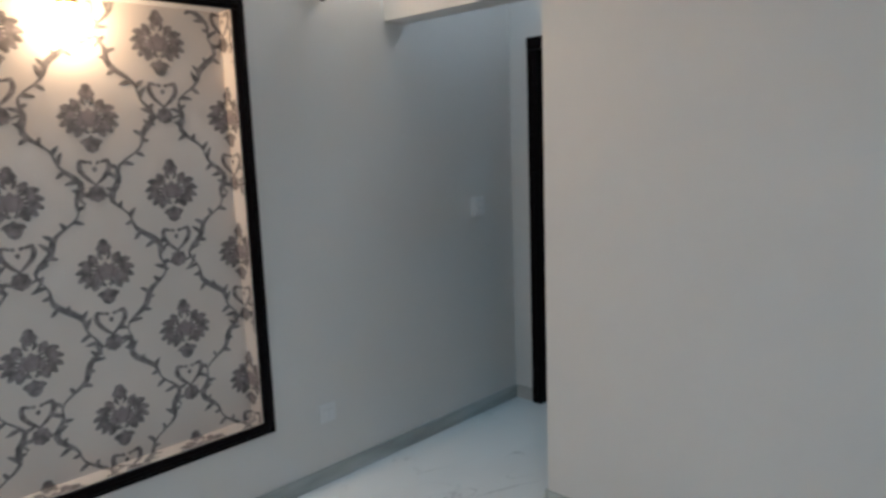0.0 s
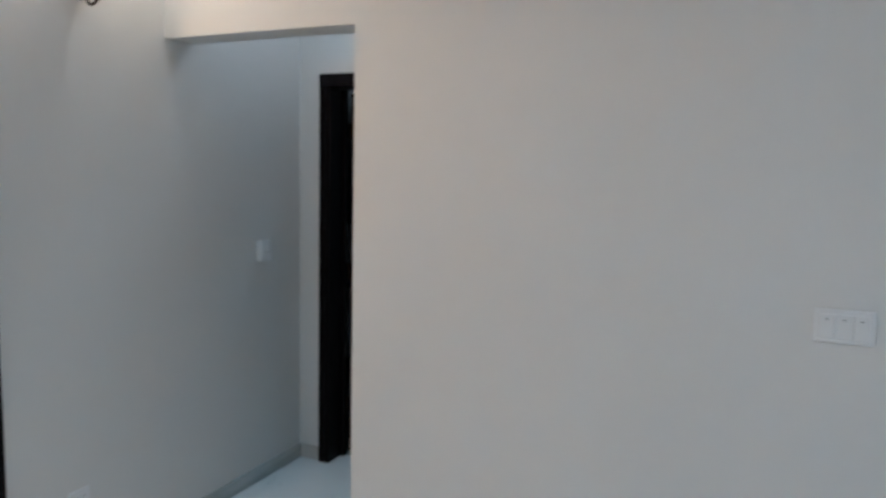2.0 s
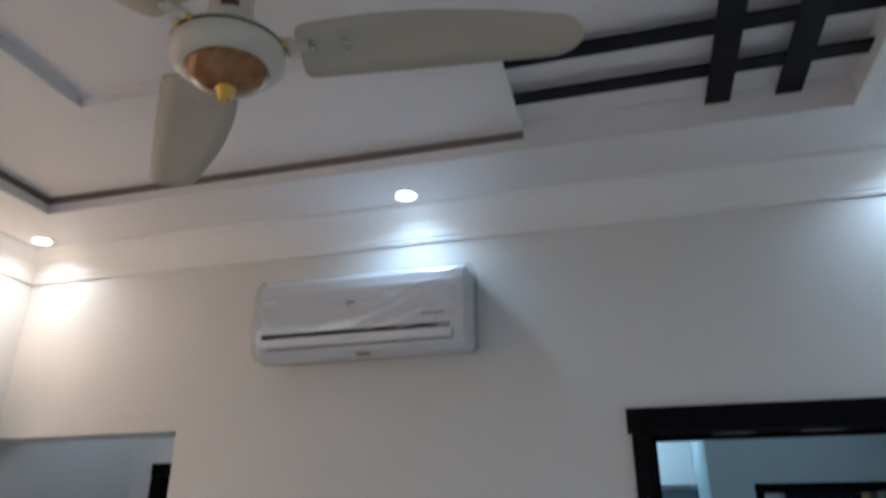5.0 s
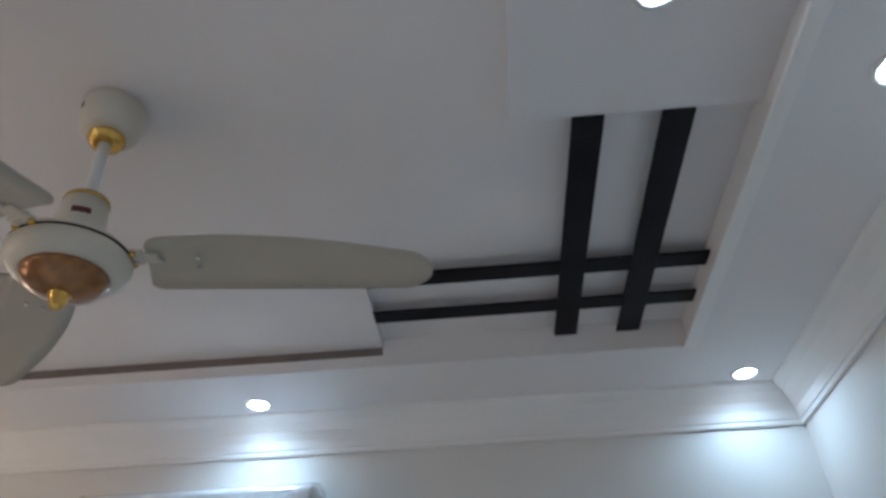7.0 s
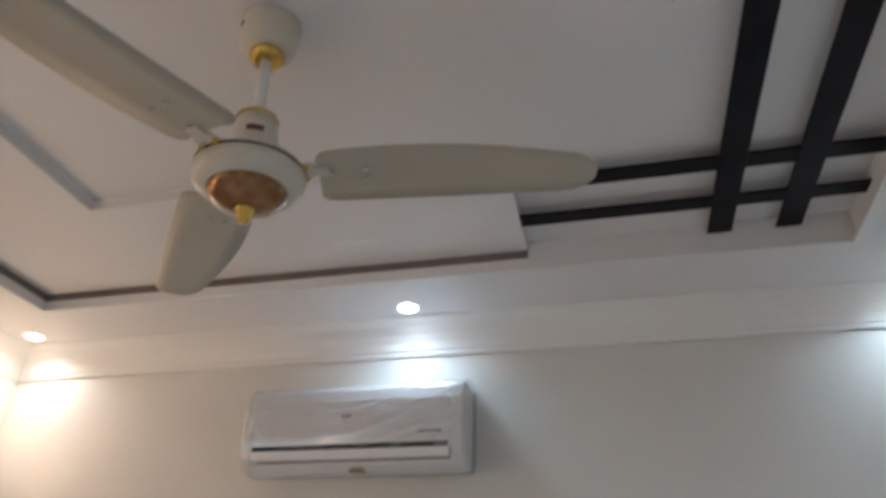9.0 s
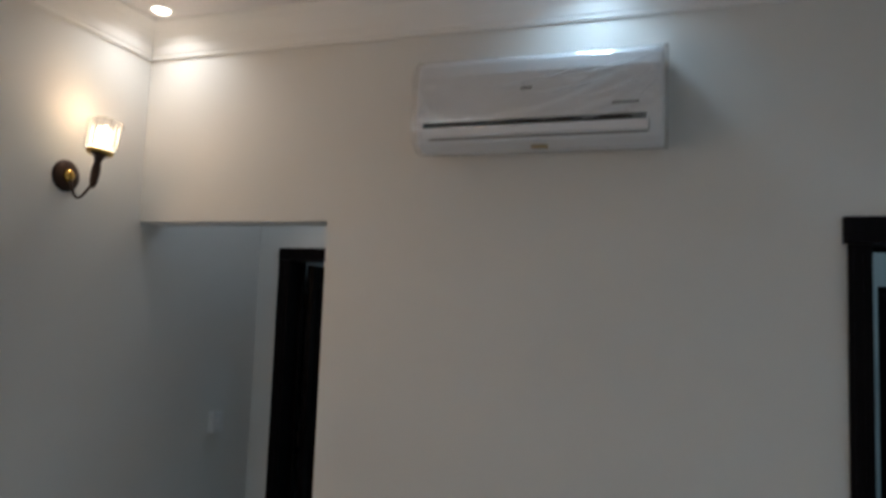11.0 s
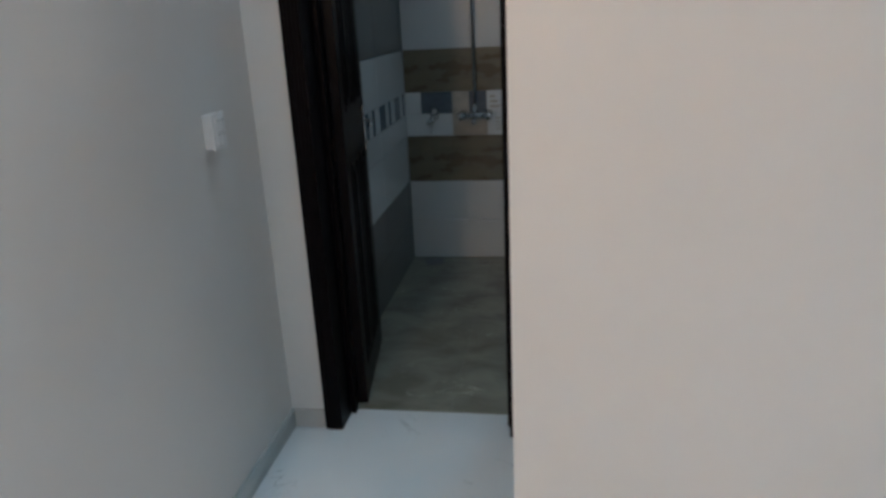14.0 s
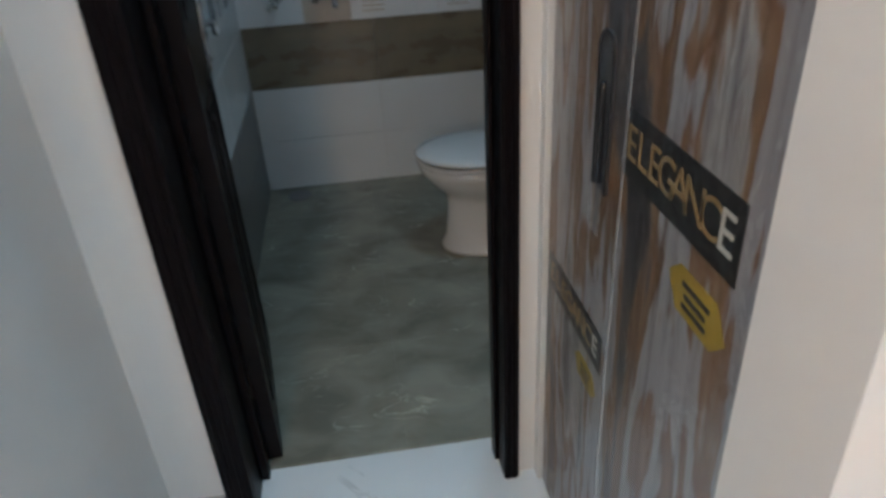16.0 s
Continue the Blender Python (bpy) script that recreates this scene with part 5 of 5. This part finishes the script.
kc = thing("wall_cabinet", (2.5, 4.39, 1.42), "grey gloss kitchen wall cabinet", "cabinet")
part("carcass", box(1.76, 4.07, 1.42, HX - 0.005, 4.395, 2.17, 0.003, 1), KGREY, kc)
for k in range(3):
    dr = part("cabinet_door", box(1.765 + k * 0.485, 4.05, 1.425, 1.765 + (k + 1) * 0.485 - 0.005, 4.07, 2.165, 0.003, 1), KGREY, kc)
    part("handle", box(2.06 + k * 0.485, 4.035, 1.445, 2.2 + k * 0.485, 4.048, 1.458, 0.003, 1), CHROME, dr)
    part("top_strip", box(1.77 + k * 0.485, 4.044, 2.13, 2.24 + k * 0.485, 4.05, 2.145), CHROME, dr)
sp = thing("splashback", (2.5, 4.39, 0.88), "dark brown glossy splashback panel above the kitchen worktop", "splashback")
part("panel", box(1.76, 4.372, 0.882, HX - 0.005, 4.398, 1.416, 0.002, 1), KDARK, sp)
for k in range(2):
    part("joint_strip", box(2.22 + k * 0.5, 4.368, 0.884, 2.226 + k * 0.5, 4.3725, 1.414), GREYP, sp)
kb = thing("base_cabinet", (2.5, 4.39, 0), "grey kitchen base cabinet standing on the floor", "cabinet")
part("carcass", box(1.76, 3.92, 0.1, HX - 0.005, 4.395, 0.845, 0.003, 1), KBASE, kb)
part("plinth", box(1.77, 3.97, 0, HX - 0.01, 4.39, 0.1), KDARK, kb, "dark recessed plinth")
for k in range(3):
    dr = part("cabinet_door", box(1.765 + k * 0.485, 3.90, 0.11, 1.765 + (k + 1) * 0.485 - 0.005, 3.92, 0.835, 0.003, 1), KBASE, kb)
    part("handle", box(2.06 + k * 0.485, 3.88, 0.79, 2.2 + k * 0.485, 3.9, 0.803, 0.003, 1), CHROME, dr)
wt = part("worktop", box(1.755, 3.885, 0.847, HX - 0.002, 4.37, 0.88, 0.004), KDARK)
tagged(wt, "dark brown kitchen worktop on the base cabinets", "worktop")


def curtain():
    """A tied-back curtain: pleats gathered at the tie, a trimmed leading edge, floor length."""
    yb, xl = 5.82, 4.20
    root = thing("curtain", (4.4, yb, 0), "navy blue curtain with gold trim tied back", "curtain")
    n, m = 60, 60

    def lead(z):
        if z > 0.72:
            return 4.58 + 0.42 * ((z - 0.72) / 1.8) ** 0.75
        return 4.58 + 0.05 * (0.72 - z)

    bm, g = bmesh.new(), []
    for j in range(m + 1):
        z = 0.02 + 2.5 * j / m
        row = []
        for i in range(n + 1):
            t = i / n
            pinch = 1 - 0.6 * math.exp(-((z - 0.85) / 0.3) ** 2)
            x = xl + (lead(z) - xl) * t
            row.append(bm.verts.new((x, yb + 0.035 * pinch * math.sin(t * 2 * math.pi * 7 + 0.5 * math.sin(z * 2)), z)))
        g.append(row)
    for j in range(m):
        for i in range(n):
            bm.faces.new((g[j][i], g[j][i + 1], g[j + 1][i + 1], g[j + 1][i]))
    ob = part("cloth", bm, NAVY, root, soft=True)
    ob.modifiers.new("thickness", "SOLIDIFY").thickness = 0.004
    bm, prev = bmesh.new(), None
    for j in range(m + 1):
        z = 0.02 + 2.5 * j / m
        cur = [bm.verts.new((lead(z) + dx, yb - 0.045, z)) for dx in (-0.025, 0.06)]
        if prev:
            bm.faces.new((prev[0], prev[1], cur[1], cur[0]))
        prev = cur
    ob = part("gold_trim", bm, GOLD, root, "mustard gold edging", soft=True)
    ob.modifiers.new("thickness", "SOLIDIFY").thickness = 0.006
    bm, prev = bmesh.new(), None
    for k in range(17):
        t = k / 16
        x, z = xl - 0.01 + 0.42 * t, 1.0 - 0.32 * t - 0.03 * math.sin(math.pi * t)
        cur = [bm.verts.new((x, yb - 0.055 - 0.01 * math.sin(math.pi * t), z + dz)) for dz in (-0.035, 0.035)]
        if prev:
            bm.faces.new((prev[0], prev[1], cur[1], cur[0]))
        prev = cur
    ob = part("tie_back", bm, GOLD, root, "mustard gold tie-back band", soft=True)
    ob.modifiers.new("thickness", "SOLIDIFY").thickness = 0.006
    part("curtain_rail", tube([(xl - 0.1, yb, 2.54), (5.9, yb, 2.54)], 0.014), BRASS, root, soft=True)
    sh = thing("sheer_curtain", (5.1, yb + 0.09, 0), "pale patterned sheer curtain behind the navy one", "curtain")
    bm, g = bmesh.new(), []
    for j in range(2):
        g.append([bm.verts.new((4.3 + 1.5 * i / 160, yb + 0.11 + 0.02 * math.sin(i * 0.62), 0.03 + 2.48 * j)) for i in range(161)])
    for i in range(160):
        bm.faces.new((g[0][i], g[0][i + 1], g[1][i + 1], g[1][i]))
    ob = part("cloth", bm, SHEER, sh, soft=True)
    ob.modifiers.new("thickness", "SOLIDIFY").thickness = 0.002


curtain()
